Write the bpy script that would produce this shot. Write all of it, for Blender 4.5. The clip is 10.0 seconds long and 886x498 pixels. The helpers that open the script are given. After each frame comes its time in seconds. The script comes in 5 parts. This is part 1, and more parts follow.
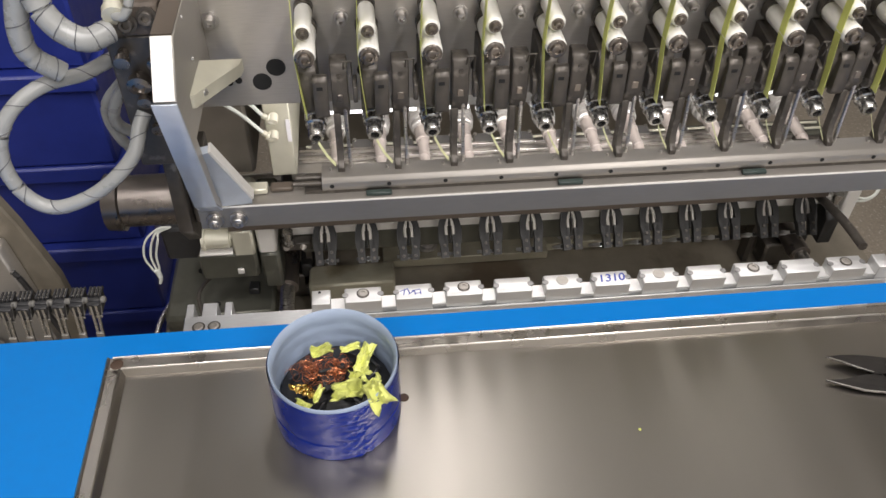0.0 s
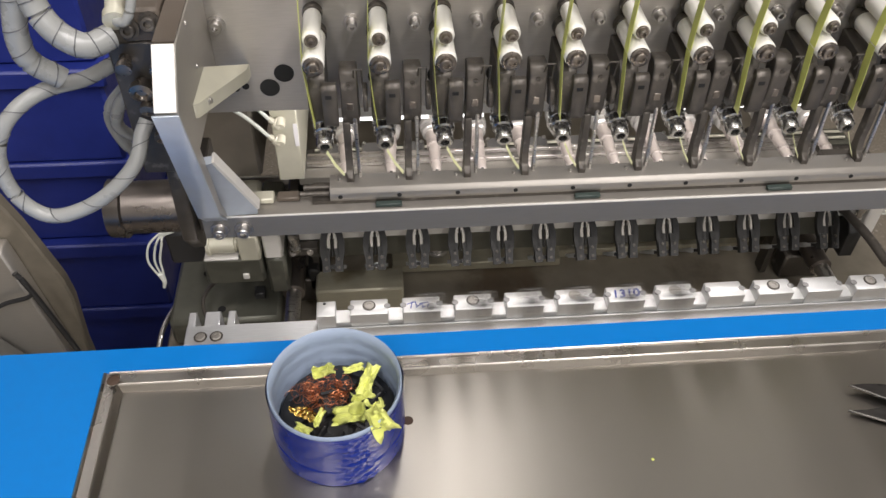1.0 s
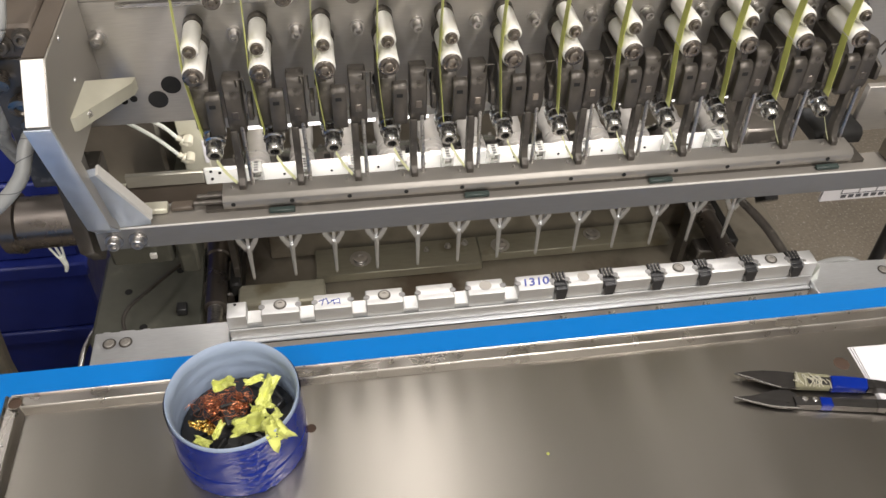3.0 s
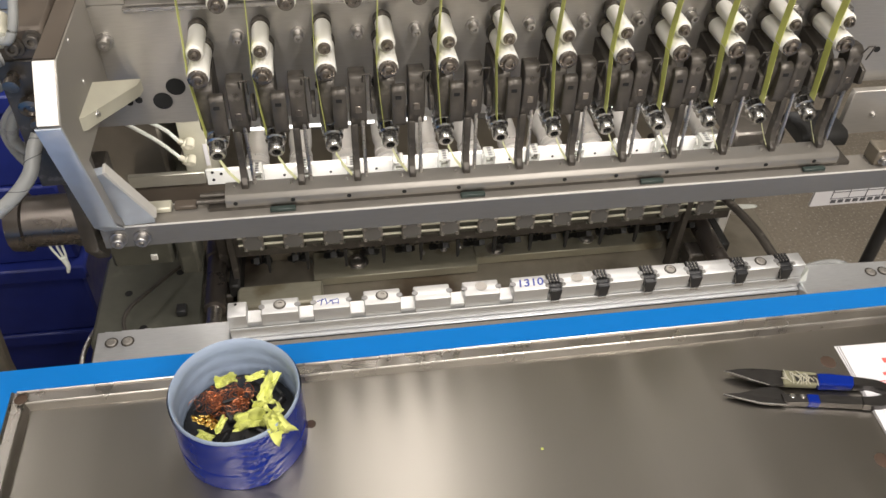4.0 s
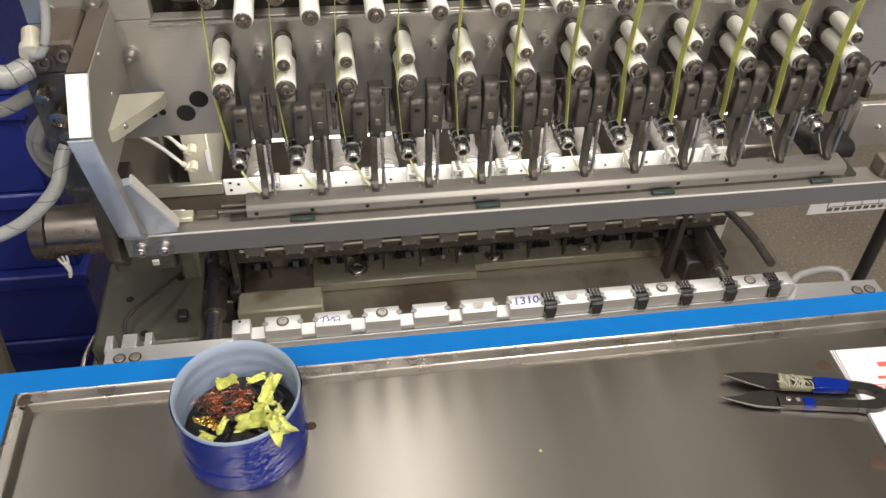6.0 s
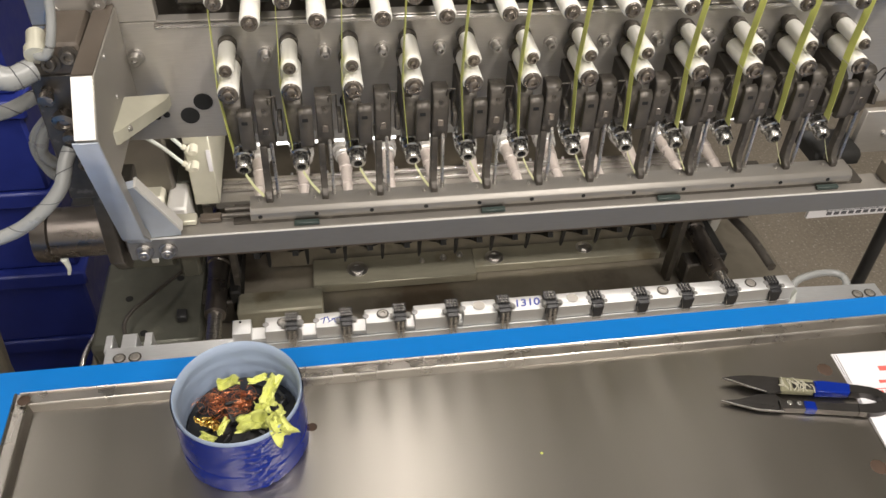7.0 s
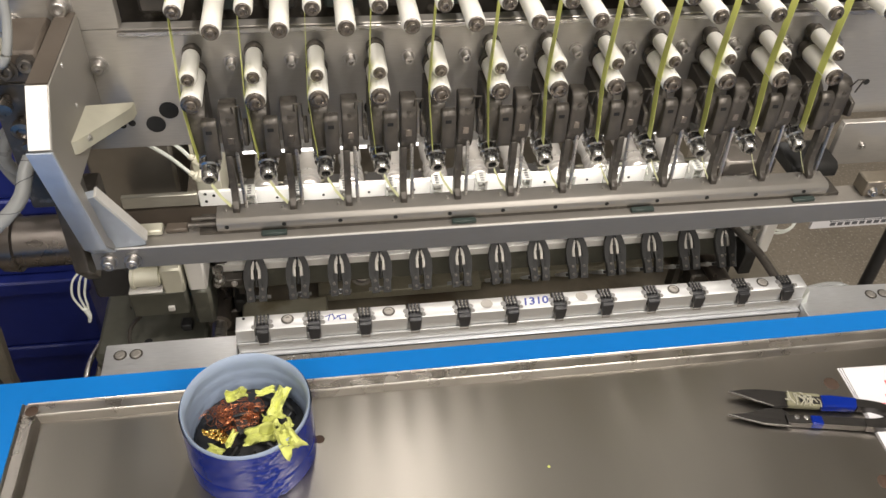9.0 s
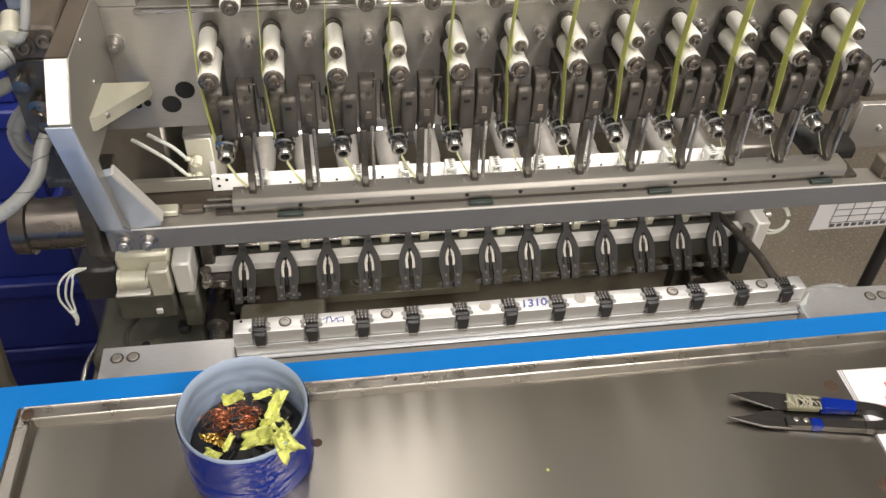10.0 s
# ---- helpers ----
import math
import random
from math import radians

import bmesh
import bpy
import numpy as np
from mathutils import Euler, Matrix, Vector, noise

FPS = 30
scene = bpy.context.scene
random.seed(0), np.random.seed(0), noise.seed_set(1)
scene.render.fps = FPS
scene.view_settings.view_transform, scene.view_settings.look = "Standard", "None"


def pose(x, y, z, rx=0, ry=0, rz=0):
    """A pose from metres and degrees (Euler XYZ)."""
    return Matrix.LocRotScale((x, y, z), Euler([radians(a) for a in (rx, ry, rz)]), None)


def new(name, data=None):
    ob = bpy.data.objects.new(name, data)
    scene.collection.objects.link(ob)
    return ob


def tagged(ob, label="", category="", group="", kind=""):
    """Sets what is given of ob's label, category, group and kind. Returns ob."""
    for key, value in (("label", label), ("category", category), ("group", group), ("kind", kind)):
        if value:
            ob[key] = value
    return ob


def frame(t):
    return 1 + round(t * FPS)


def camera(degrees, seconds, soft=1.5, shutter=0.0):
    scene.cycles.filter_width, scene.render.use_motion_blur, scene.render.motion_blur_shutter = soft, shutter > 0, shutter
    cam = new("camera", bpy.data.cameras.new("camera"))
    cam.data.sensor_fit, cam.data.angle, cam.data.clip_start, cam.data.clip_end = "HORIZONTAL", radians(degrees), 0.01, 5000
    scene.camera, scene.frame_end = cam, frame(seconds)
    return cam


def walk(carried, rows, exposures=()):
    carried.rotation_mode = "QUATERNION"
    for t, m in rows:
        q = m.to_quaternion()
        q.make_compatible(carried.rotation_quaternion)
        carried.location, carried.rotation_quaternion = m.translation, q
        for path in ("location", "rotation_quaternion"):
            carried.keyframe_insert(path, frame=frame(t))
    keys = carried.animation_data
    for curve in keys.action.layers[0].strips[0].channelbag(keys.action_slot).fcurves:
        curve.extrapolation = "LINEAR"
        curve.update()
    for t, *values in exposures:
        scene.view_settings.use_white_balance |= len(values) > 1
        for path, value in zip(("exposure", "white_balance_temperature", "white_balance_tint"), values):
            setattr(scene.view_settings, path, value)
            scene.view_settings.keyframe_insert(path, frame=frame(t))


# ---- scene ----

# Camera: seconds, x, y, z, heading, pitch, roll.
cam = camera(56.95, 10.0, shutter=0.35)
ROWS = [
    (0.0, 0.0079, -0.4803, 1.2707, -6.94, -44.11, 1.30),
    (0.5, 0.0065, -0.4637, 1.2706, -6.31, -44.88, 1.68),
    (1.0, 0.0130, -0.4546, 1.2698, -5.73, -44.87, 1.41),
    (1.5, 0.0194, -0.4519, 1.2716, -5.79, -44.87, 1.19),
    (2.0, 0.0235, -0.4532, 1.2739, -6.41, -44.82, 1.26),
    (2.5, 0.0294, -0.4577, 1.2785, -7.25, -44.54, 1.21),
    (3.0, 0.0507, -0.4685, 1.2814, -9.82, -44.32, 1.96),
    (4.5, 0.0460, -0.4833, 1.2886, -10.34, -43.46, 2.42),
    (5.0, 0.0467, -0.4859, 1.2876, -10.43, -43.12, 2.43),
    (5.5, 0.0445, -0.4867, 1.2884, -10.23, -43.05, 2.56),
    (6.0, 0.0457, -0.4880, 1.2884, -10.36, -43.07, 2.55),
    (7.5, 0.0408, -0.4848, 1.2879, -10.72, -42.93, 3.35),
    (8.0, 0.0390, -0.4824, 1.2901, -10.84, -43.00, 3.57),
    (8.5, 0.0381, -0.4833, 1.2921, -10.69, -42.75, 3.46),
    (9.0, 0.0379, -0.4833, 1.2924, -10.57, -42.65, 3.32),
    (9.5, 0.0392, -0.4817, 1.2923, -10.60, -42.65, 3.24),
    (10.0, 0.0386, -0.4812, 1.2912, -10.69, -42.55, 3.33),
]
walk(cam, [(t, pose(x, y, z, 0, 0, yaw) @ pose(0, 0, 0, 90 + pitch) @ pose(0, 0, 0, 0, 0, roll))
           for t, x, y, z, yaw, pitch, roll in ROWS], exposures=[(0.0, 0.0, 6150, 16), (2.5, 0.0, 6250, 15), (4.5, 0.0, 6420, 14), (10.0, 0.0, 6450, 14)])

# ---- light ----
world = bpy.data.worlds.new("world")
scene.world = world
world.use_nodes = True
world.node_tree.nodes["Background"].inputs[0].default_value = (1.0, 0.97, 0.93, 1)
world.node_tree.nodes["Background"].inputs[1].default_value = 0.15


def area_lamp(name, m, sx, sy, watts, colour=(1, 0.95, 0.86)):
    lamp = bpy.data.lights.new(name, "AREA")
    lamp.shape, lamp.size, lamp.size_y, lamp.energy, lamp.color = "RECTANGLE", sx, sy, watts, colour
    ob = new(name, lamp)
    ob.matrix_world = m
    return ob


# unseen fluorescent tubes added under the ceiling, and the small lamp inside the machine
# y -2.1 row is frontal fill, the rear tubes brighten the tray
LAMPS = ((-0.45, -0.80, 18), (0.85, -0.80, 32), (-0.45, -2.1, 24), (0.85, -2.1, 36), (0.20, 1.10, 6), (1.15, 1.30, 0.9), (-1.3, 1.3, 5))
for x, y, watts in LAMPS:
    area_lamp("added_tube_lamp", pose(x, y, 2.72, 0, 0, 90), 1.25, 0.13, watts)
area_lamp("machine_lamp", pose(0.19, 0.042, 0.9125, 34, 0, 0), 0.46, 0.006, 0.80)

# ---- materials ----
P = 0.04          # pitch of the twelve stations
TABLE = 0.85
N = 12


def material(name, colour, rough=0.5, metal=0.0, vary=0.15, grain=60.0, bump=0.05, stretch=(1, 1, 1), coarse=6.0, spec=0.5, per_object=0.0, emit=0.0, wear=None, rvar=1.0):
    m = bpy.data.materials.new(name)
    m.use_nodes = True
    nt = m.node_tree
    nodes, links = nt.nodes, nt.links
    b = nodes["Principled BSDF"]
    b.inputs["Metallic"].default_value = metal
    b.inputs["Specular IOR Level"].default_value = spec
    tc = nodes.new("ShaderNodeTexCoord")
    mp = nodes.new("ShaderNodeMapping")
    mp.inputs["Scale"].default_value = stretch
    links.new(tc.outputs["Object"], mp.inputs["Vector"])
    fine = nodes.new("ShaderNodeTexNoise")
    fine.inputs["Scale"].default_value, fine.inputs["Detail"].default_value = grain, 6
    links.new(mp.outputs["Vector"], fine.inputs["Vector"])
    big = nodes.new("ShaderNodeTexNoise")
    big.inputs["Scale"].default_value, big.inputs["Detail"].default_value = coarse, 4
    links.new(tc.outputs["Object"], big.inputs["Vector"])
    both = nodes.new("ShaderNodeMath")
    both.operation = "ADD"
    links.new(fine.outputs["Fac"], both.inputs[0])
    links.new(big.outputs["Fac"], both.inputs[1])
    ramp = nodes.new("ShaderNodeMapRange")
    ramp.inputs["From Min"].default_value, ramp.inputs["From Max"].default_value = 0.6, 1.4
    ramp.inputs["To Min"].default_value, ramp.inputs["To Max"].default_value = 1 - vary, 1 + vary * 0.6
    links.new(both.outputs[0], ramp.inputs["Value"])
    last = ramp.outputs[0]
    if per_object:
        info = nodes.new("ShaderNodeObjectInfo")
        r2 = nodes.new("ShaderNodeMapRange")
        r2.inputs["To Min"].default_value, r2.inputs["To Max"].default_value = 1 - per_object, 1 + per_object
        links.new(info.outputs["Random"], r2.inputs["Value"])
        mul = nodes.new("ShaderNodeMath")
        mul.operation = "MULTIPLY"
        links.new(last, mul.inputs[0])
        links.new(r2.outputs[0], mul.inputs[1])
        last = mul.outputs[0]
    mix = nodes.new("ShaderNodeVectorMath")
    mix.operation = "SCALE"
    mix.inputs[0].default_value = colour
    links.new(last, mix.inputs["Scale"])
    out = mix.outputs[0]
    if wear:
        wn = nodes.new("ShaderNodeTexNoise")
        wn.inputs["Scale"].default_value, wn.inputs["Detail"].default_value = wear[1], 8
        links.new(tc.outputs["Object"], wn.inputs["Vector"])
        wr = nodes.new("ShaderNodeMapRange")
        wr.inputs["From Min"].default_value, wr.inputs["From Max"].default_value = wear[2], wear[2] + 0.12
        links.new(wn.outputs["Fac"], wr.inputs["Value"])
        mc = nodes.new("ShaderNodeMix")
        mc.data_type = "RGBA"
        links.new(wr.outputs[0], mc.inputs[0])
        links.new(out, mc.inputs[6])
        mc.inputs[7].default_value = (*wear[0], 1)
        out = mc.outputs[2]
    links.new(out, b.inputs["Base Color"])
    rr = nodes.new("ShaderNodeMapRange")
    rr.inputs["From Min"].default_value, rr.inputs["From Max"].default_value = 0.25, 0.75
    rr.inputs["To Min"].default_value, rr.inputs["To Max"].default_value = max(rough - 0.08 * rvar, 0.03), min(rough + 0.1 * rvar, 1)
    links.new(fine.outputs["Fac"], rr.inputs["Value"])
    links.new(rr.outputs[0], b.inputs["Roughness"])
    if bump:
        bp = nodes.new("ShaderNodeBump")
        bp.inputs["Strength"].default_value, bp.inputs["Distance"].default_value = bump, 0.001
        links.new(fine.outputs["Fac"], bp.inputs["Height"])
        links.new(bp.outputs[0], b.inputs["Normal"])
    if emit:
        b.inputs["Emission Color"].default_value = (*colour, 1)
        b.inputs["Emission Strength"].default_value = emit
    return m


OLIVE = material("olive_oiled_steel", (0.115, 0.115, 0.093), 0.42, 0.5, 0.2, 90, 0.06, (1, 1, 1), 20, wear=((0.16, 0.155, 0.125), 40, 0.60))
STEEL = material("brushed_stainless", (0.52, 0.50, 0.48), 0.30, 1.0, 0.12, 90, 0.05, (1, 14, 14), 5)
TRAY = material("tray_stainless", (0.335, 0.312, 0.28), 0.29, 1.0, 0.05, 5, 0.0, (7, 0.25, 1), 5, rvar=0.3)
PLATE = material("satin_steel_plate", (0.46, 0.436, 0.40), 0.38, 0.7, 0.14, 80, 0.05, (1, 1, 12), 7)
ALU = material("machined_aluminium", (0.72, 0.73, 0.74), 0.40, 0.85, 0.12, 120, 0.06, (1, 8, 8), 9)
# blue tint puts the bench's reflection into the metal colour
ANOD = material("bluish_tinted_aluminium", (0.54, 0.59, 0.66), 0.40, 0.7, 0.10, 150, 0.04, (1, 1, 1), 10)
WHITE_ALU = material("milled_white_aluminium", (0.61, 0.61, 0.60), 0.46, 0.75, 0.07, 150, 0.05, (1, 4, 4), 14)
CHROME = material("chrome", (0.50, 0.49, 0.47), 0.22, 0.95, 0.15, 200, 0.02, (1, 1, 1), 40)
SCREW = material("zinc_screw", (0.56, 0.54, 0.52), 0.36, 1.0, 0.2, 300, 0.05, (1, 1, 1), 60)
DARK = material("blackened_steel", (0.080, 0.071, 0.061), 0.42, 0.5, 0.30, 120, 0.10, (1, 1, 1), 30, wear=((0.20, 0.18, 0.155), 90, 0.60))
BLACK = material("black_plastic", (0.022, 0.022, 0.023), 0.38, 0.0, 0.3, 120, 0.05, (1, 1, 1), 30)
# flat black that paints the shade inside holes, slots and mouths
HOLE = material("hole_shade", (0.01, 0.01, 0.01), 0.9, 0.0, 0.2, 60, 0.0)
CERAMIC = material("white_ceramic", (0.80, 0.78, 0.72), 0.38, 0.0, 0.06, 60, 0.03, (1, 1, 1), 25, wear=((0.62, 0.60, 0.52), 70, 0.66))
CREAM = material("cream_nickel_block", (0.60, 0.58, 0.47), 0.42, 0.35, 0.12, 80, 0.05, (1, 1, 1), 12)
BASE = material("oily_machine_base", (0.27, 0.24, 0.19), 0.38, 0.45, 0.26, 50, 0.06, (1, 1, 1), 9, wear=((0.13, 0.10, 0.07), 11, 0.55))
LEDGE = material("tan_machined_ledge", (0.33, 0.31, 0.235), 0.42, 0.4, 0.18, 60, 0.05, (1, 5, 5), 12, wear=((0.20, 0.17, 0.11), 18, 0.62))
BLUE = material("bright_blue_paint", (0.0, 0.150, 0.48), 0.48, 0.0, 0.06, 120, 0.04, (1, 1, 1), 6, spec=0.25)
TAPE_BLUE = material("glossy_blue_tape", (0.003, 0.018, 0.20), 0.11, 0.0, 0.15, 45, 0.15, (1, 1, 3), 20, spec=0.32)
CUP_IN = material("pale_blue_plastic", (0.32, 0.39, 0.51), 0.45, 0.0, 0.10, 30, 0.15, (1, 1, 4), 20)
YELLOW = material("yellow_tape", (0.60, 0.63, 0.17), 0.35, 0.0, 0.08, 90, 0.04, (1, 1, 1), 30, per_object=0.12)
COPPER = material("copper_wire", (0.55, 0.20, 0.09), 0.3, 0.9, 0.3, 200, 0.1, (1, 1, 1), 60)
GOLD = material("brass_foil", (0.62, 0.42, 0.12), 0.25, 1.0, 0.2, 100, 0.1)
HOSE = material("grey_hose", (0.29, 0.295, 0.285), 0.30, 0.0, 0.12, 60, 0.06, (1, 1, 1), 14)
TUBE = material("milky_tube", (0.70, 0.72, 0.66), 0.3, 0.0, 0.1, 60, 0.04)
CRATE = material("dark_blue_crate", (0.020, 0.034, 0.235), 0.40, 0.0, 0.18, 40, 0.06, (1, 1, 1), 5)
FLOOR = material("speckled_floor", (0.25, 0.215, 0.17), 0.45, 0.0, 0.35, 130, 0.05, (1, 1, 1), 3, wear=((0.40, 0.37, 0.32), 160, 0.57))
WALL = material("painted_wall", (0.74, 0.74, 0.70), 0.7, 0.0, 0.06, 30, 0.05, (1, 1, 1), 2)
CREAM_PAINT = material("cream_machine_paint", (0.55, 0.53, 0.46), 0.45, 0.0, 0.08, 60, 0.05, (1, 1, 1), 4)
PAPER = material("white_paper", (0.70, 0.685, 0.70), 0.75, 0.0, 0.03, 60, 0.04, (1, 1, 1), 12)
RED = material("red_print", (0.75, 0.12, 0.10), 0.7, 0.0, 0.2, 200, 0.0)
INK = material("blue_ink", (0.05, 0.07, 0.28), 0.6, 0.0, 0.3, 200, 0.0)
GREY_INK = material("dark_print", (0.10, 0.10, 0.11), 0.7, 0.0, 0.2, 200, 0.0)
CLEAR = material("clear_bobbin_plastic", (0.62, 0.62, 0.58), 0.22, 0.0, 0.06, 80, 0.05)
CLEAR.node_tree.nodes["Principled BSDF"].inputs["Transmission Weight"].default_value = 0.55
RUST = material("rust_stain", (0.060, 0.034, 0.020), 0.75, 0.0, 0.4, 120, 0.1)
RIM = material("tray_rim_steel", (0.42, 0.395, 0.36), 0.30, 1.0, 0.08, 40, 0.01, (1, 1, 1), 8)
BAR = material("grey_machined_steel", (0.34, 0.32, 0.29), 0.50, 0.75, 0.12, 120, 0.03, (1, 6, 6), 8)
# darker copy of the bar steel, also on cap faces and pins
BAR_FACE = material("dark_grey_bar_steel", (0.23, 0.225, 0.22), 0.46, 0.6, 0.12, 120, 0.03, (1, 6, 6), 8)
TAIL = material("pale_tape_end", (0.62, 0.63, 0.36), 0.35, 0.0, 0.08, 90, 0.04, (1, 1, 1), 30)
BEAM_WHITE = material("white_beam_paint", (0.72, 0.72, 0.69), 0.45, 0.0, 0.05, 150, 0.03, (1, 4, 4), 14)
FORK = material("black_oxide_steel", (0.019, 0.0185, 0.0175), 0.5, 0.1, 0.2, 120, 0.05, (1, 1, 1), 30, spec=0.3)
GREYBOX = material("dark_grey_casting", (0.17, 0.165, 0.15), 0.5, 0.2, 0.15, 80, 0.06, (1, 1, 1), 14)
MATT = material("light_matt_metal", (0.72, 0.70, 0.66), 0.5, 0.25, 0.06, 150, 0.04, (1, 1, 8), 12)
CAP = material("bronzed_nut", (0.21, 0.185, 0.16), 0.30, 0.9, 0.2, 200, 0.05, (1, 1, 1), 60)
MOTOR = material("dark_brushed_barrel", (0.17, 0.15, 0.135), 0.30, 0.9, 0.05, 60, 0.02, (1, 1, 1), 8)
BROWN = material("dark_brown_casting", (0.10, 0.080, 0.062), 0.5, 0.2, 0.2, 80, 0.06, (1, 1, 1), 14)
BLADE = material("dark_blade_steel", (0.085, 0.080, 0.076), 0.34, 0.9, 0.2, 120, 0.05, (1, 6, 1), 20)
THREAD = material("beige_thread", (0.42, 0.40, 0.31), 0.8, 0.0, 0.2, 300, 0.2)
THREAD_DARK = material("olive_thread_wrap", (0.20, 0.19, 0.12), 0.8, 0.0, 0.3, 260, 0.4, (9, 1, 1), 60)
GREEN = material("dark_green_seal", (0.030, 0.045, 0.040), 0.45, 0.0, 0.2, 100, 0.05)
LIT = material("glow_strip", (1.0, 0.97, 0.90), 0.5, emit=3.0)
TUBE_LIT = material("tube_glow", (1.0, 0.97, 0.92), 0.5, emit=3.0)
SLEEVE = material("satin_spindle_sleeve", (0.47, 0.455, 0.43), 0.34, 0.55, 0.12, 120, 0.04, (1, 1, 1), 30)
ELBOW = material("cream_plastic_elbow", (0.68, 0.65, 0.52), 0.35, 0.0, 0.08, 80, 0.03)
VALVE = material("satin_grey_sheet", (0.24, 0.22, 0.19), 0.36, 0.8, 0.22, 40, 0.04, (1, 1, 1), 10)
BARE = material("bare_beam_steel", (0.40, 0.385, 0.33), 0.40, 0.7, 0.14, 90, 0.04, (1, 5, 5), 8)
PINK = material("worn_spindle_nose", (0.50, 0.445, 0.41), 0.32, 0.45, 0.14, 90, 0.04, (1, 1, 1), 40)


# ---- builders ----
def bm_box(x0, x1, y0, y1, z0, z1, bevel=0.0, bm=None):
    bm = bm or bmesh.new()
    made = bmesh.ops.create_cube(bm, size=1.0)["verts"]
    bmesh.ops.scale(bm, vec=(x1 - x0, y1 - y0, z1 - z0), verts=made)
    bmesh.ops.translate(bm, vec=((x0 + x1) / 2, (y0 + y1) / 2, (z0 + z1) / 2), verts=made)
    if bevel:
        edges = list({e for v in made for e in v.link_edges})
        bmesh.ops.bevel(bm, geom=edges, offset=bevel, segments=1, affect="EDGES")
    return bm


def bm_lathe(profile, a, b, seg=16, bm=None):
    """A turned piece: (distance along the axis, radius) pairs, axis from a towards b."""
    bm = bm or bmesh.new()
    a, b = Vector(a), Vector(b)
    q = (b - a).to_track_quat("Z", "Y").to_matrix()
    rings = []
    for d, r in profile:
        ring = []
        for k in range(seg):
            w = 2 * math.pi * k / seg
            ring.append(bm.verts.new(a + q @ Vector((r * math.cos(w), r * math.sin(w), d))))
        rings.append(ring)
    for r0, r1 in zip(rings, rings[1:]):
        for k in range(seg):
            bm.faces.new((r0[k], r0[(k + 1) % seg], r1[(k + 1) % seg], r1[k]))
    bm.faces.new(list(reversed(rings[0])))
    bm.faces.new(rings[-1])
    return bm


def bm_rod(a, b, r, seg=12, bm=None):
    d = (Vector(b) - Vector(a)).length
    c = min(r * 0.18, d * 0.2)
    return bm_lathe([(0, r - c), (c, r), (d - c, r), (d, r - c)], a, b, seg, bm)


def bm_prism(outline, axis, lo, hi, bevel=0.0):
    """An outline in the plane across the axis, drawn out from lo to hi."""
    bm = bmesh.new()
    k = "xyz".index(axis)

    def put(p, h):
        v = list(p)
        v.insert(k, h)
        return bm.verts.new(v)
    low = [put(p, lo) for p in outline]
    high = [put(p, hi) for p in outline]
    n = len(outline)
    bm.faces.new(low)
    bm.faces.new(list(reversed(high)))
    for i in range(n):
        bm.faces.new((low[i], high[i], high[(i + 1) % n], low[(i + 1) % n]))
    bmesh.ops.recalc_face_normals(bm, faces=bm.faces)
    if bevel:
        bmesh.ops.bevel(bm, geom=list(bm.edges), offset=bevel, segments=1, affect="EDGES")
    return bm


def bm_tube(points, r, seg=10, bm=None, flat=None):
    """A hose along points; flat=(w, t, across) makes a ribbon of width w along across instead."""
    bm = bm or bmesh.new()
    pts = [Vector(p) for p in points]
    rings = []
    for i, p in enumerate(pts):
        d = (pts[min(i + 1, len(pts) - 1)] - pts[max(i - 1, 0)]).normalized()
        if flat:
            w, th, across = flat
            u = Vector(across).normalized()
            v = d.cross(u).normalized()
            ring = [p + u * sx * w / 2 + v * sy * th / 2 for sx, sy in ((-1, -1), (1, -1), (1, 1), (-1, 1))]
        else:
            up = Vector((0, 0, 1)) if abs(d.z) < 0.9 else Vector((0, 1, 0))
            u = d.cross(up).normalized()
            v = d.cross(u).normalized()
            rr = r(i / max(len(pts) - 1, 1)) if callable(r) else r
            ring = [p + (u * math.cos(2 * math.pi * k / seg) + v * math.sin(2 * math.pi * k / seg)) * rr for k in range(seg)]
        rings.append([bm.verts.new(q) for q in ring])
    n = len(rings[0])
    for r0, r1 in zip(rings, rings[1:]):
        for k in range(n):
            bm.faces.new((r0[k], r0[(k + 1) % n], r1[(k + 1) % n], r1[k]))
    bm.faces.new(list(reversed(rings[0])))
    bm.faces.new(rings[-1])
    bmesh.ops.recalc_face_normals(bm, faces=bm.faces)
    return bm


def smooth_path(points, steps=8):
    """A Catmull-Rom curve through the points."""
    p = [Vector(q) for q in points]
    p = [p[0] * 2 - p[1]] + p + [p[-1] * 2 - p[-2]]
    out = []
    for i in range(1, len(p) - 2):
        for k in range(steps):
            t = k / steps
            a, b, c, d = p[i - 1], p[i], p[i + 1], p[i + 2]
            out.append(0.5 * (2 * b + (c - a) * t + (2 * a - 5 * b + 4 * c - d) * t * t + (3 * b - a - 3 * c + d) * t ** 3))
    out.append(p[-2])
    return out


def mesh_of(name, bm, mat, smooth=40):
    me = bpy.data.meshes.new(name)
    bm.to_mesh(me)
    bm.free()
    me.materials.append(mat)
    if smooth:
        me.shade_smooth()
        me.set_sharp_from_angle(angle=radians(smooth))
    return me


def part(name, bm, mat, parent, label="", at=None):
    """Links a bmesh, or a finished mesh, as one object under a thing or part."""
    me = bm if isinstance(bm, bpy.types.Mesh) else mesh_of(name, bm, mat)
    ob = new(name, me)
    ob.parent = parent
    if at is not None:
        ob.matrix_basis = at
    if label:
        ob["label"] = label
    return ob


def thing(name, label, category, group="", kind="", at=None):
    ob = new(name)
    ob.empty_display_size = 0.02
    if at is not None:
        ob.matrix_basis = at
    return tagged(ob, label, category, group, kind)


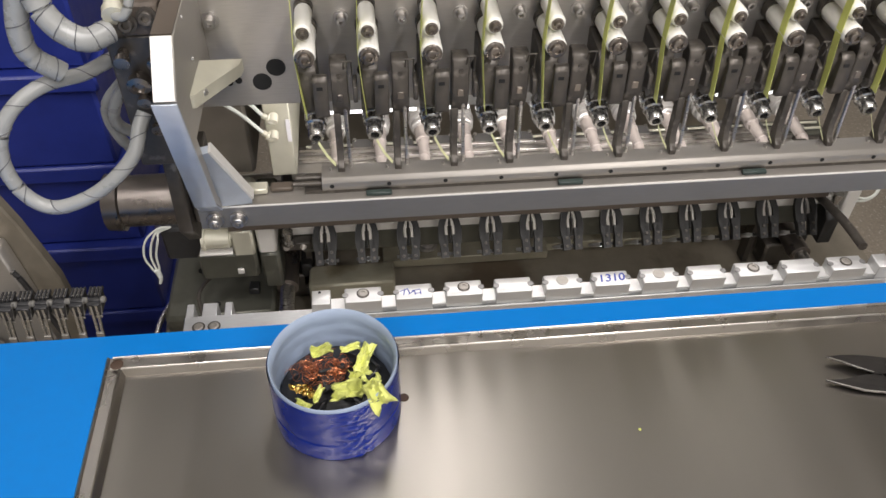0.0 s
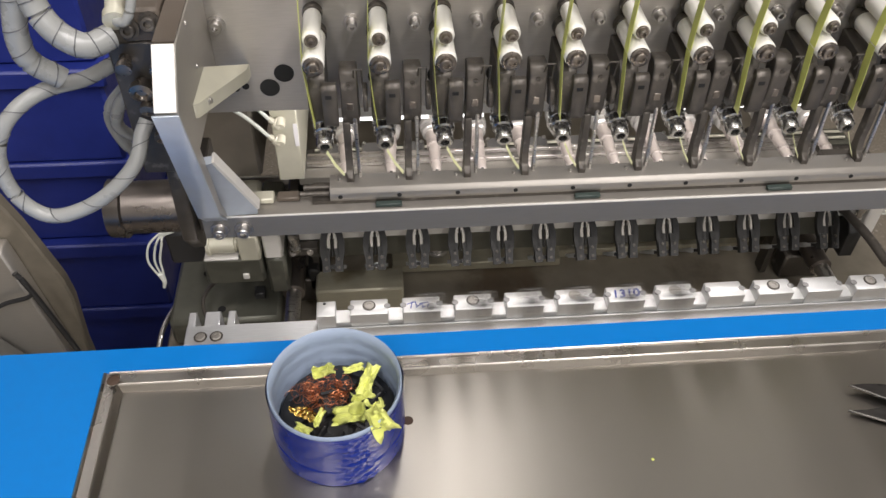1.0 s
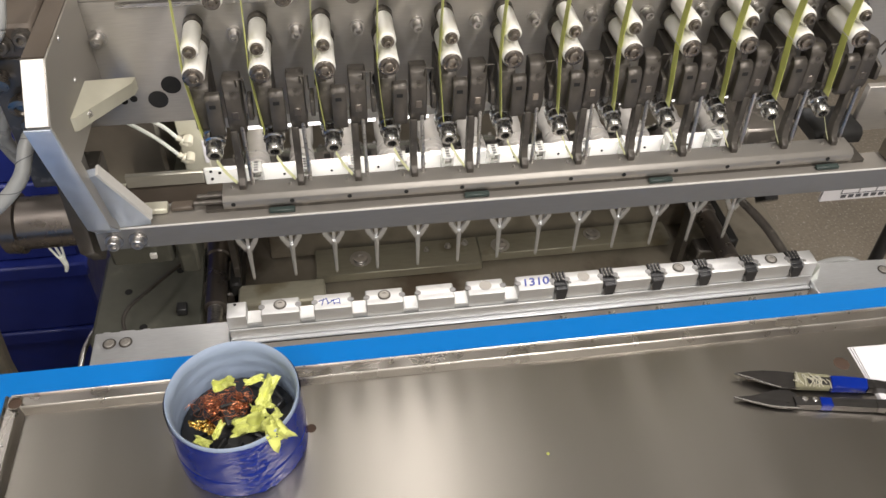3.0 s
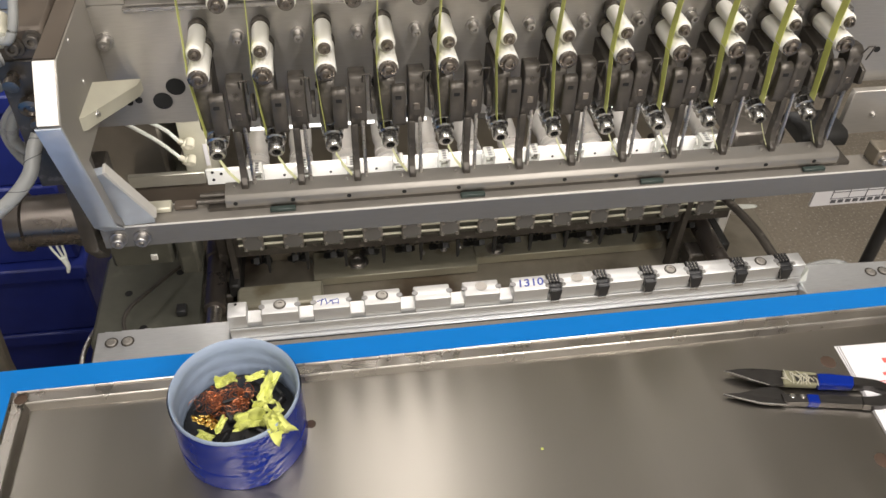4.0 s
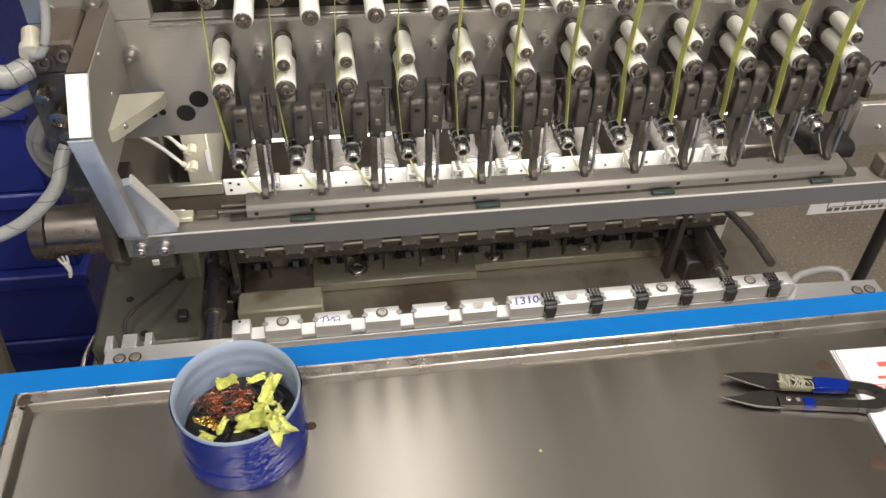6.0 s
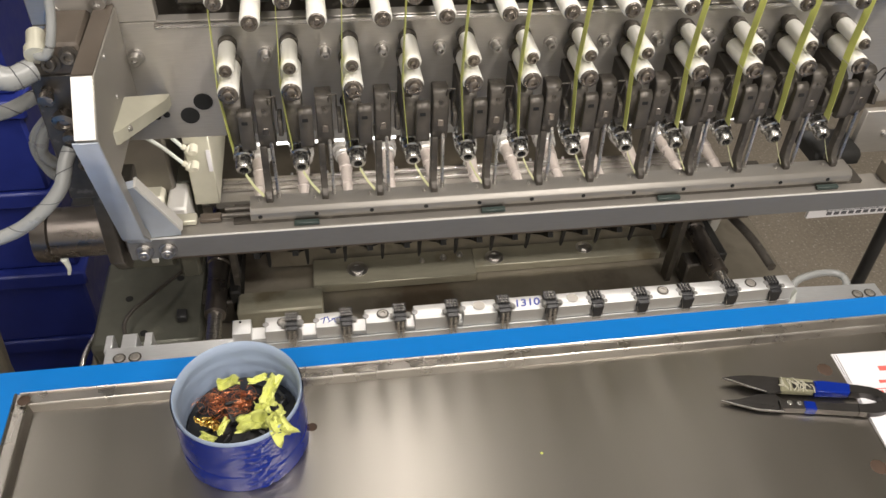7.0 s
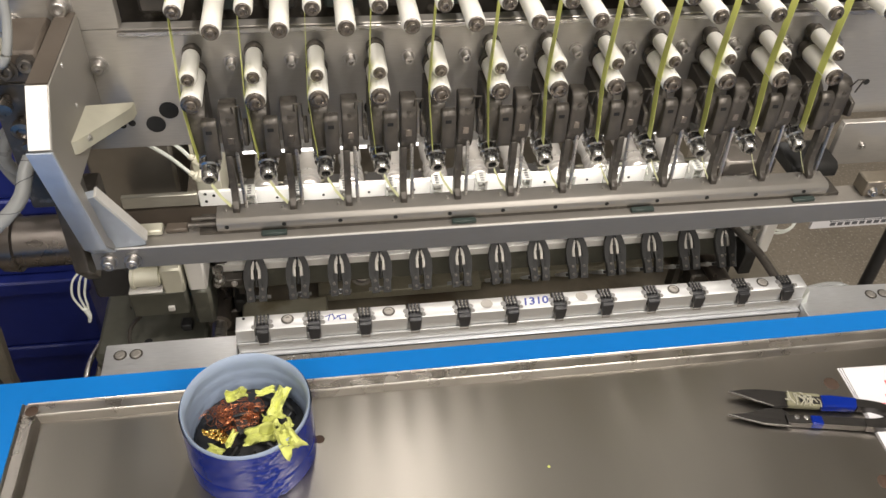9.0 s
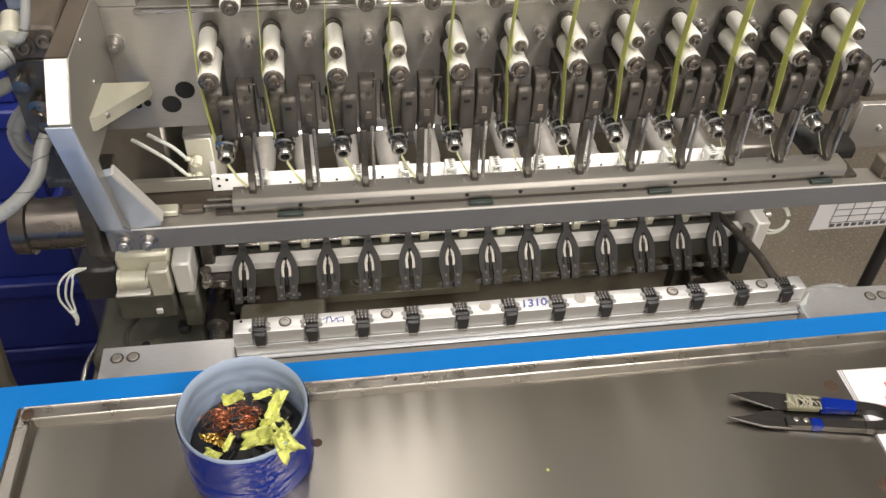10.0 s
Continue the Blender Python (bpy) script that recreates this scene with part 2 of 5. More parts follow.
def solid(name, bm, mat, label, category, group="", kind="", at=None):
    ob = new(name, mesh_of(name, bm, mat))
    if at is not None:
        ob.matrix_basis = at
    return tagged(ob, label, category, group, kind)


def bm_bolt(at, way, r, h, seg=12):
    """A socket-head screw with a washer; way points out of the surface."""
    a = Vector(at)
    w = Vector(way).normalized()
    return bm_lathe([(0, r * 1.45), (h * 0.2, r * 1.45), (h * 0.2, r), (h * 0.92, r), (h, r * 0.88), (h, r * 0.5), (h * 0.6, r * 0.45)], a, a + w, seg)


# ---- the room ----
def build_room():
    solid("floor", bm_box(-4, 4, -3, 4, -0.1, 0.0), FLOOR, "speckled brown workshop floor", "floor", kind="structure")
    # unseen ceiling and walls, added for fill and reflections in the steel
    solid("ceiling", bm_box(-4, 4, -3, 4, 2.9, 3.0), WALL, "unseen plain white ceiling added to bounce light", "ceiling", kind="structure")
    for name, b in (("wall_north", (-4, 4, 4, 4.1)), ("wall_south", (-4, 4, -3.1, -3)), ("wall_west", (-4.1, -4, -3.1, 4.1)), ("wall_east", (4, 4.1, -3.1, 4.1))):
        solid(name, bm_box(b[0], b[1], b[2], b[3], 0, 3.0), WALL, "unseen plain pale wall added to bounce light", "wall", kind="structure")
    for x, y, _ in LAMPS:
        lamp = thing("ceiling_light", "unseen white fluorescent batten added on the ceiling", "ceiling light", "ceiling lights", at=pose(x, y, 2.74, 0, 0, 90))
        part("housing", bm_box(-0.64, 0.64, -0.06, 0.06, 0.05, 0.16, 0.01), CREAM_PAINT, lamp)
        part("tube", bm_rod((-0.6, 0, 0.03), (0.6, 0, 0.03), 0.013), TUBE_LIT, lamp)


build_room()

# ---- bench with the tray ----
TX0, TX1, TY0, TY1 = -0.162, 0.80, -0.56, -0.1350


def build_bench():
    bench = thing("workbench", "bright blue painted machine bench with a stainless top", "workbench")
    x0, x1, y0, y1 = -0.62, 0.95, -0.66, -0.1125
    for b in ((x0, TX0, y0, y1), (TX1, x1, y0, y1), (TX0, TX1, TY1, y1), (TX0, TX1, y0, TY0)):
        part("top_panel", bm_box(b[0], b[1], b[2], b[3], TABLE - 0.003, TABLE), BLUE, bench, "bright blue painted panel")
    part("front_skirt", bm_box(x0, x1, y1 - 0.004, y1 - 0.0005, TABLE - 0.045, TABLE - 0.003), BLUE, bench)
    for x in (x0 + 0.05, x1 - 0.09):
        for y in (y0 + 0.05, y1 - 0.1):
            part("leg", bm_box(x, x + 0.04, y, y + 0.04, 0, TABLE - 0.008, 0.003), CREAM_PAINT, bench)
    tray = thing("tray", "shallow brushed stainless tray with a folded rim", "tray")
    part("tray_floor", bm_box(TX0 + 0.008, TX1 - 0.008, TY0 + 0.008, TY1 - 0.008, TABLE - 0.006, TABLE - 0.004), TRAY, tray)
    rim = [(-0.004, -0.004), (-0.004, 0.0004), (-0.0037, 0.0014), (-0.0030, 0.0019), (-0.0022, 0.0014), (-0.0018, 0.0003), (0.0048, 0.0003), (0.0052, 0.0012), (0.0059, 0.0016), (0.0066, 0.0011), (0.0070, 0.0), (0.0088, -0.0040)]
    part("rim_back", bm_prism([(TY1 + 0.004 - d, TABLE + h) for d, h in [(p[0] + 0.004, p[1]) for p in rim]], "x", TX0 - 0.0, TX1), RIM, tray)
    part("rim_left", bm_prism([(TX0 - 0.004 + d, TABLE + h) for d, h in [(p[0] + 0.004, p[1]) for p in rim]], "y", TY0, TY1 + 0.003), RIM, tray)
    part("rust_stain", bm_lathe([(0, 0.0042), (0.0004, 0.0034)], (TX0 + 0.004, TY1 - 0.004, TABLE + 0.0026), (TX0 + 0.006, TY1 - 0.005, TABLE + 1), 9), RUST, tray, "brown rust stain in the corner")


build_bench()


def build_cup():
    cx, cy, z0, h, r = -0.0185, -0.179, TABLE - 0.004, 0.048, 0.0385
    cup = thing("scrap_cup", "round cup wrapped in glossy blue tape, full of tape scraps", "cup", at=pose(cx, cy, z0))
    seg = 168
    bm = bmesh.new()
    rings = []
    for q in range(70):
        d = (h - 0.0015) * q / 69
        lap = 0.0003 if d < 0.015 else 0.0
        ring = []
        for k in range(seg):
            w = 2 * math.pi * k / seg
            rr = r + lap + 0.00030 * noise.noise((2.5 * math.cos(w), 2.5 * math.sin(w), d * 130 + 1.5 * math.sin(2 * w))) - (0.001 if q == 0 else 0)
            # loose, crinkled stretch where the tape ends
            loose = math.exp(-((w - 5.02) / 0.27) ** 2) * min(1.0, (h - d) / 0.006)
            n = noise.noise((w * 9, d * 330 - w * 6, 2.5))
            rr += loose * (0.0021 * abs(n) + 0.0008 * noise.noise((w * 20, d * 700, 8.0)))
            ring.append(bm.verts.new((rr * math.cos(w), rr * math.sin(w), d)))
        rings.append(ring)
    for a, b in zip(rings, rings[1:]):
        for k in range(seg):
            bm.faces.new((a[k], a[(k + 1) % seg], b[(k + 1) % seg], b[k]))
    bm.faces.new(list(reversed(rings[0])))
    part("tape_wrap", bm, TAPE_BLUE, cup, "glossy dark blue tape wrap")
    prof = [(0.003, r - 0.0008), (h, r - 0.0008), (h + 0.0008, r - 0.0012), (h, r - 0.0018)]
    for k in range(1, 13):
        prof.append((h - 0.0034 * k, r - 0.0021 - 0.00035 * (k % 3) - 0.0002 * (k % 2)))
    prof += [(0.004, r - 0.003), (0.003, 0.002)]
    inner = bm_lathe(prof, (0, 0, 0), (0, 0, 1), seg)
    for v in inner.verts:
        if v.co.z < h - 0.001 and Vector((v.co.x, v.co.y)).length < r - 0.0012:
            w = noise.noise(Vector((v.co.x * 60, v.co.y * 60, v.co.z * 190 + math.atan2(v.co.y, v.co.x) * 1.2)))
            v.co.x *= 1 + 0.018 * w - 0.012
            v.co.y *= 1 + 0.018 * w - 0.012
    part("plastic_liner", inner, CUP_IN, cup, "pale translucent blue plastic cup wall")
    rnd = random.Random(4)

    def scrap(name, mat, x, y, z, a, b, turn, tilt, seed, label, fold=1.0):
        bm = bmesh.new()
        rot = Euler((tilt[0], tilt[1], radians(turn))).to_matrix()
        nu, nv = 14, 9
        grid = []
        for i in range(nu):
            row = []
            for j in range(nv):
                u, v = i / (nu - 1) - 0.5, j / (nv - 1) - 0.5
                edge = 1 + 0.35 * noise.noise((u * 3 + seed, v * 3, 7.0))
                q = Vector((u * a * edge, v * b * edge, 0))
                q.z += fold * (0.30 * b * math.sin(u * 5 + seed) + 0.45 * b * noise.noise((u * 4 + seed, v * 4, 1.5)) + 0.13 * b * noise.noise((u * 11 + seed, v * 11, 3.5)))
                q.x += 0.25 * b * noise.noise((u * 5, v * 5, seed))
                row.append(bm.verts.new(rot @ q))
            grid.append(row)
        for i in range(nu - 1):
            for j in range(nv - 1):
                bm.faces.new((grid[i][j], grid[i + 1][j], grid[i + 1][j + 1], grid[i][j + 1]))
        ob = solid(name, bm, mat, label, "scrap", "scraps in the cup", at=pose(cx + x, cy + y, z0 + z))
        ob.modifiers.new("thickness", "SOLIDIFY").thickness = 0.0003
        return ob
    tl = "crumpled pale yellow tape scrap in the cup"
    for k, (x, y, z, a, b, turn, tilt) in enumerate((
            (-0.0075, 0.018, 0.034, 0.012, 0.007, 15, (0.4, 0.2)), (0.018, 0.010, 0.034, 0.019, 0.008, 62, (0.3, -0.4)), (0.014, 0.0, 0.032, 0.012, 0.006, 20, (0.2, 0.3)),
            (0.007, -0.012, 0.032, 0.018, 0.010, 5, (0.35, -0.1)), (-0.010, -0.013, 0.031, 0.012, 0.004, 75, (0.6, 0.2)), (0.0245, -0.0255, 0.0465, 0.018, 0.012, -60, (0.5, 0.3)),
            (0.021, -0.010, 0.037, 0.010, 0.006, 20, (-0.3, 0.2)), (0.010, 0.021, 0.030, 0.012, 0.004, 8, (0.3, 0.1)), (-0.019, -0.018, 0.029, 0.009, 0.004, -20, (0.3, 0.1)))):
        scrap("tape_scrap", YELLOW, x, y, z, a, b, turn, tilt, 2.7 * k + 0.4, tl, 1.3)
    for k in range(4):
        scrap("foil_scrap", GOLD, -0.0225 + 0.003 * k, -0.006 - 0.0015 * k, 0.030, 0.009, 0.004, 25 * k, (0.4, 0.3), 31.0 + k, "small brass-coloured foil scrap in the cup", 0.6)
    for x, y, z in ((0.0, 0.004, 0.024), (0.012, -0.006, 0.022), (-0.014, -0.012, 0.02), (0.006, 0.016, 0.022), (0.02, 0.008, 0.022), (-0.02, 0.004, 0.02), (0.012, -0.022, 0.022), (-0.004, -0.022, 0.022), (-0.004, 0.0, 0.026)):
        m = pose(cx + x, cy + y, z0 + z, rnd.uniform(-25, 25), rnd.uniform(-25, 25), rnd.uniform(0, 180))
        bm = bm_box(-0.006, 0.006, -0.0045, 0.0045, -0.004, 0.0005, 0.0006)
        bm_box(-0.0065, -0.005, -0.0055, 0.0055, 0.0, 0.004, 0, bm)
        bm_box(0.005, 0.0065, -0.0055, 0.0055, 0.0, 0.004, 0, bm)
        solid("bobbin_scrap", bm, BLACK, "discarded black plastic bobbin in the cup", "bobbin", "scrap bobbins", at=m)
    for cxx, cyy, n in ((-0.0155, 0.007, 60), (0.0, 0.007, 60)):
        bm = bmesh.new()
        for _ in range(n):
            a0 = rnd.uniform(0, 6.28)
            rr = rnd.uniform(0.0015, 0.006)
            tilt = Euler((rnd.uniform(-1.3, 1.3), rnd.uniform(-1.3, 1.3), 0)).to_matrix()
            off = Vector((rnd.gauss(0, 0.0035), rnd.gauss(0, 0.0045), rnd.uniform(-0.002, 0.002)))
            pts = [Vector((cxx, cyy, 0.029)) + off + tilt @ Vector((rr * math.cos(a0 + k * 0.5), rr * 0.8 * math.sin(a0 + k * 0.5), rnd.uniform(-0.001, 0.001))) for k in range(9)]
            bm_tube(pts, 0.00016, 4, bm)
        solid("copper_tangle", bm, COPPER, "tangle of fine copper wire in the cup", "wire", "copper wire", kind="stuff", at=pose(cx, cy, z0))
    solid("filler_scrap", bm_lathe([(0.003, 0.034), (0.017, 0.034), (0.02, 0.028), (0.021, 0.004)], (0, 0, 0), (0, 0, 1), 24), BLACK, "dark layer of wire and bobbin scraps filling the cup", "scrap", at=pose(cx, cy, z0))


build_cup()


def build_snips():
    # two pointed blades on flat arms that meet in a sprung bow
    s = thing("thread_snips", "dark steel thread snips with blue tape bands, lying on the tray", "snips", at=pose(0.2964, -0.1828, TABLE - 0.0040, 0, 0, -11.6))
    upper = [(0.0010, 0.0092), (0.0111, 0.0115), (0.0200, 0.0126), (0.0300, 0.0128), (0.0420, 0.0122), (0.0400, 0.0), (0.0301, -0.0010), (0.0187, 0.0024), (0.0100, 0.0060)]
    lower = [(-0.0024, -0.0086), (0.0092, -0.0068), (0.0165, -0.0044), (0.0236, -0.0015), (0.0346, 0.0003), (0.0394, -0.0050), (0.0390, -0.0143), (0.0300, -0.0146), (0.0207, -0.0142), (0.0082, -0.0115)]
    part("blade", bm_prism(upper, "z", 0.0042, 0.0062, 0.0003), BLADE, s, "dark pointed cutting blade")
    part("blade", bm_prism(lower, "z", 0.0020, 0.0040, 0.0003), BLADE, s, "dark pointed cutting blade")
    part("cutting_edge", bm_tube([(0.0030, 0.0083, 0.0062), (0.0100, 0.0059, 0.0063), (0.0187, 0.0025, 0.0063), (0.0290, -0.0007, 0.0063)], lambda u: 0.0003 + 0.0002 * math.sin(3 * u), 6), CHROME, s, "bright ground edge")
    part("cutting_edge", bm_tube([(-0.0020, -0.0087, 0.0040), (0.0082, -0.0115, 0.0040), (0.0207, -0.0142, 0.0040), (0.0380, -0.0144, 0.0040)], lambda u: 0.0003 + 0.0002 * math.sin(3 * u), 6), CHROME, s, "bright ground edge")
    part("handle_arm", bm_tube(smooth_path([(0.0400, 0.0058, 0.0052), (0.063, 0.0052, 0.0055), (0.0800, 0.0058, 0.0055), (0.0950, 0.0055, 0.0052), (0.1040, 0.0030, 0.0048)], 6), 0, flat=(0.0050, 0.0062, (0, 0, 1))), BLADE, s, "flat sprung handle")
    part("handle_arm", bm_tube(smooth_path([(0.0360, -0.0102, 0.0032), (0.0560, -0.0096, 0.0036), (0.0800, -0.0095, 0.0038), (0.0950, -0.0088, 0.0040), (0.1065, -0.0060, 0.0042)], 6), 0, flat=(0.0050, 0.0066, (0, 0, 1))), BLADE, s, "flat sprung handle")
    part("bow", bm_tube(smooth_path([(0.0860, 0.0050, 0.0050), (0.1000, 0.0048, 0.0050), (0.1070, 0.0010, 0.0048), (0.1075, -0.0060, 0.0046), (0.0990, -0.0100, 0.0044), (0.0880, -0.0098, 0.0042)], 6), 0, flat=(0.0056, 0.0062, (0, 0, 1))), BLADE, s, "round sprung bow")
    part("handle_tail", bm_box(0.1060, 0.1180, -0.0090, 0.0060, 0.0022, 0.0068, 0.0015), BLADE, s)
    part("tape_band", bm_prism([(0.0625, 0.0100), (0.0700, 0.0104), (0.0874, 0.0095), (0.0850, 0.0010), (0.0720, 0.0008), (0.0618, 0.0)], "z", 0.0022, 0.0086, 0.0008), TAPE_BLUE, s, "blue tape band")
    part("tape_band", bm_box(0.0520, 0.0600, -0.0134, -0.0062, 0.0006, 0.0068, 0.0008), TAPE_BLUE, s, "blue tape band")
    for x in (0.0426, 0.0492):
        part("rivet", bm_lathe([(0, 0.0021), (0.0008, 0.0018), (0.0012, 0.0006)], (x, -0.0086, 0.0057), (x, -0.0086, 1), 14), CHROME, s, "bright rivet")
    part("ferrule", bm_prism([(0.0402, 0.0118), (0.0630, 0.0114), (0.0612, 0.0004), (0.0385, 0.0)], "z", 0.0030, 0.0078, 0.0008), THREAD_DARK, s, "olive thread wrapping")
    rnd = random.Random(8)
    bm = bmesh.new()
    for k in range(16):
        x = 0.0395 + 0.0013 * k + rnd.uniform(-0.001, 0.001)
        pts = smooth_path([(x - 0.001 + rnd.uniform(-0.002, 0.002), 0.0105 + rnd.uniform(-0.004, 0.001), 0.0081), (x + rnd.uniform(-0.002, 0.003), 0.0060 + rnd.uniform(-0.003, 0.003), 0.0086), (x + rnd.uniform(-0.003, 0.003), 0.0015 + rnd.uniform(-0.002, 0.003), 0.0080)], 6)
        bm_tube(pts, 0.00038, 5, bm)
    part("thread_wrap", bm, THREAD, s, "loose beige thread wound round the blade")


build_snips()


def build_papers():
    for k in range(3):
        m = pose(0.3890 + 0.0012 * k, -0.1600 - 0.0008 * k, TABLE - 0.0038 + 0.0009 * k, 0, 0, -1.9 - 1.2 * k)
        sheet = thing("paper_sheet", "white printed slip of paper in a stack on the tray", "paper", "paper stack", at=m)
        part("sheet", bm_box(0, 0.15, -0.11, 0, 0, 0.0007), PAPER, sheet)
        if k == 2:
            for x, y, w, h in ((0.025, -0.012, 0.05, 0.004), (0.020, -0.024, 0.006, 0.0025), (0.013, -0.031, 0.06, 0.0006), (0.013, -0.0375, 0.06, 0.0006)):
                part("print_bar", bm_box(x, x + w, y - h, y, 0.0008, 0.001), RED, sheet, "red printed bar")
            for q in range(7):
                part("print_bar", bm_box(0.015 + q * 0.0055, 0.019 + q * 0.0055, -0.0362, -0.0328, 0.0008, 0.001), RED, sheet, "red printed bar")


build_papers()
solid("rust_spot", bm_lathe([(0, 0.0032), (0.0006, 0.0028)], (0.0222, -0.1766, TABLE - 0.004), (0.0222, -0.1766, 1), 14), RUST, "small brown rusty disc on the tray beside the cup", "rust spot")
solid("rust_patch", bm_lathe([(0, 0.0055), (0.0003, 0.0045)], (0.3785, -0.1720, TABLE - 0.004), (0.3785, -0.1720, 1), 9), RUST, "brown rust patch on the tray beside the paper", "rust spot")
solid("rust_patch", bm_lathe([(0, 0.0055), (0.0003, 0.0045)], (0.3747, -0.2498, TABLE - 0.004), (0.3747, -0.2498, 1), 9), RUST, "brown rust patch on the tray beside the paper", "rust spot")
solid("solder_speck", bm_lathe([(0, 0.0011), (0.0005, 0.0007)], (0.1641, -0.2135, TABLE - 0.004), (0.1641, -0.2135, 1), 7), YELLOW, "tiny pale speck on the tray", "speck")

# ---- machine base ----
def build_base():
    base = thing("machine_base", "oily beige steel machine base behind the bench", "machine")
    part("bed_plate", bm_box(-0.209, 0.575, -0.09, 0.34, 0.595, 0.62, 0.002), BASE, base)
    part("cabinet", bm_box(-0.19, 0.55, -0.08, 0.33, 0.0, 0.594, 0.004), CREAM_PAINT, base)
    part("back_wall", bm_box(-0.10, 0.50, 0.315, 0.335, 0.6205, 1.2), BASE, base)
    part("step_block", bm_box(-0.03, 0.47, 0.205, 0.312, 0.6205, 0.668, 0.002), BASE, base)
    part("side_plate", bm_box(-0.200, -0.092, 0.075, 0.20, 0.6205, 0.655, 0.004), OLIVE, base)
    part("front_block", bm_box(-0.058, 0.030, 0.100, 0.130, 0.6205, 0.662, 0.002), LEDGE, base, "cream spacer block")
    part("nose_shelf", bm_box(-0.062, 0.43, 0.124, 0.155, 0.782, 0.790, 0.0006), BAR, base, "grey shelf under the spindles")
    for x in (-0.0605, 0.424):
        part("shelf_post", bm_box(x, x + 0.006, 0.135, 0.150, 0.6206, 0.7818), DARK, base)
    part("boss_block", bm_box(0.02, 0.205, 0.160, 0.203, 0.6205, 0.632, 0.001), LEDGE, base, "tan machined ledge")
    part("boss_block", bm_box(0.2052, 0.43, 0.172, 0.203, 0.6205, 0.632, 0.001), LEDGE, base, "tan machined ledge")
    part("guard_tube", bm_tube(smooth_path([(-0.186, 0.150, 0.640), (-0.1885, 0.1346, 0.640), (-0.2004, 0.1124, 0.640), (-0.2091, 0.0872, 0.638), (-0.2123, 0.0674, 0.632), (-0.213, 0.040, 0.624)], 6), 0.0026, 10), STEEL, base, "thin bent steel tube at the corner")
    for x, y, r in ((0.23, 0.185, 0.011), (0.07, 0.182, 0.012), (0.34, 0.19, 0.010), (0.17, 0.19, 0.004), (0.19, 0.193, 0.004), (0.145, 0.187, 0.003)):
        z = 0.632 if x > 0.02 else 0.6205
        part("bolt", bm_bolt((x, y, z), (0, 0, 1), r * 0.7, 0.004), SCREW, base)
    for x, y in ((-0.15, 0.09), (-0.12, 0.165), (-0.17, 0.14)):
        part("hole_shade", bm_lathe([(0, 0.004), (0.0004, 0.004)], (x, y, 0.6552), (x, y, 1), 10), HOLE, base)
    for x, w in ((-0.146, 0.006), (-0.133, 0.012), (-0.115, 0.006)):
        part("clamp_rib", bm_box(x, x + w, -0.028, -0.010, 0.6205, 0.766, 0.0006), ALU, base)
    part("sensor", bm_box(-0.118, -0.108, 0.10, 0.112, 0.6555, 0.664, 0.001), BLACK, base, "small black sensor")
    # guide shafts with their black slide cylinders, running from back to front
    for x in (-0.0785, 0.4607):
        part("guide_shaft", bm_rod((x, 0.0, 0.668), (x, 0.31, 0.668), 0.0074, 20), STEEL, base, "polished guide shaft")
        part("slide_cylinder", bm_lathe([(0, 0.008), (0.001, 0.0109), (0.071, 0.0109), (0.073, 0.0126), (0.106, 0.0126), (0.108, 0.0109), (0.2, 0.0109)], (x, 0.094, 0.668), (x, 1, 0.668), 24), MOTOR, base, "dark slide cylinder")
        part("shaft_bracket", bm_box(x - 0.020, x + 0.024, 0.125, 0.148, 0.621, 0.654, 0.002), DARK, base)
        part("cylinder_body", bm_box(x + 0.0125, x + 0.024, 0.125, 0.31, 0.638, 0.668, 0.002), FORK, base)
    pts = smooth_path([(0.452, 0.01, 0.762), (0.455, 0.06, 0.755), (0.45, 0.12, 0.745), (0.435, 0.18, 0.735), (0.42, 0.25, 0.73)], 6)
    loop = smooth_path([(0.4504, -0.0271, 0.760), (0.4575, -0.0193, 0.764), (0.4674, -0.0117, 0.765), (0.4858, -0.0065, 0.765), (0.504, -0.0065, 0.765), (0.5117, -0.0134, 0.765), (0.5089, -0.0257, 0.763), (0.5012, -0.0305, 0.758)], 6)
    part("air_hose", bm_tube(loop, 0.0034, 12), HOSE, base, "clear bent air hose")
    part("cable_sleeve", bm_tube(pts, 0.0042, 10), DARK, base, "dark cable sleeve")
    part("air_hose", bm_tube(smooth_path([(-0.150, 0.05, 0.658), (-0.165, 0.09, 0.672), (-0.14, 0.13, 0.672), (-0.10, 0.19, 0.66)], 6), 0.002, 8), DARK, base)

build_base()

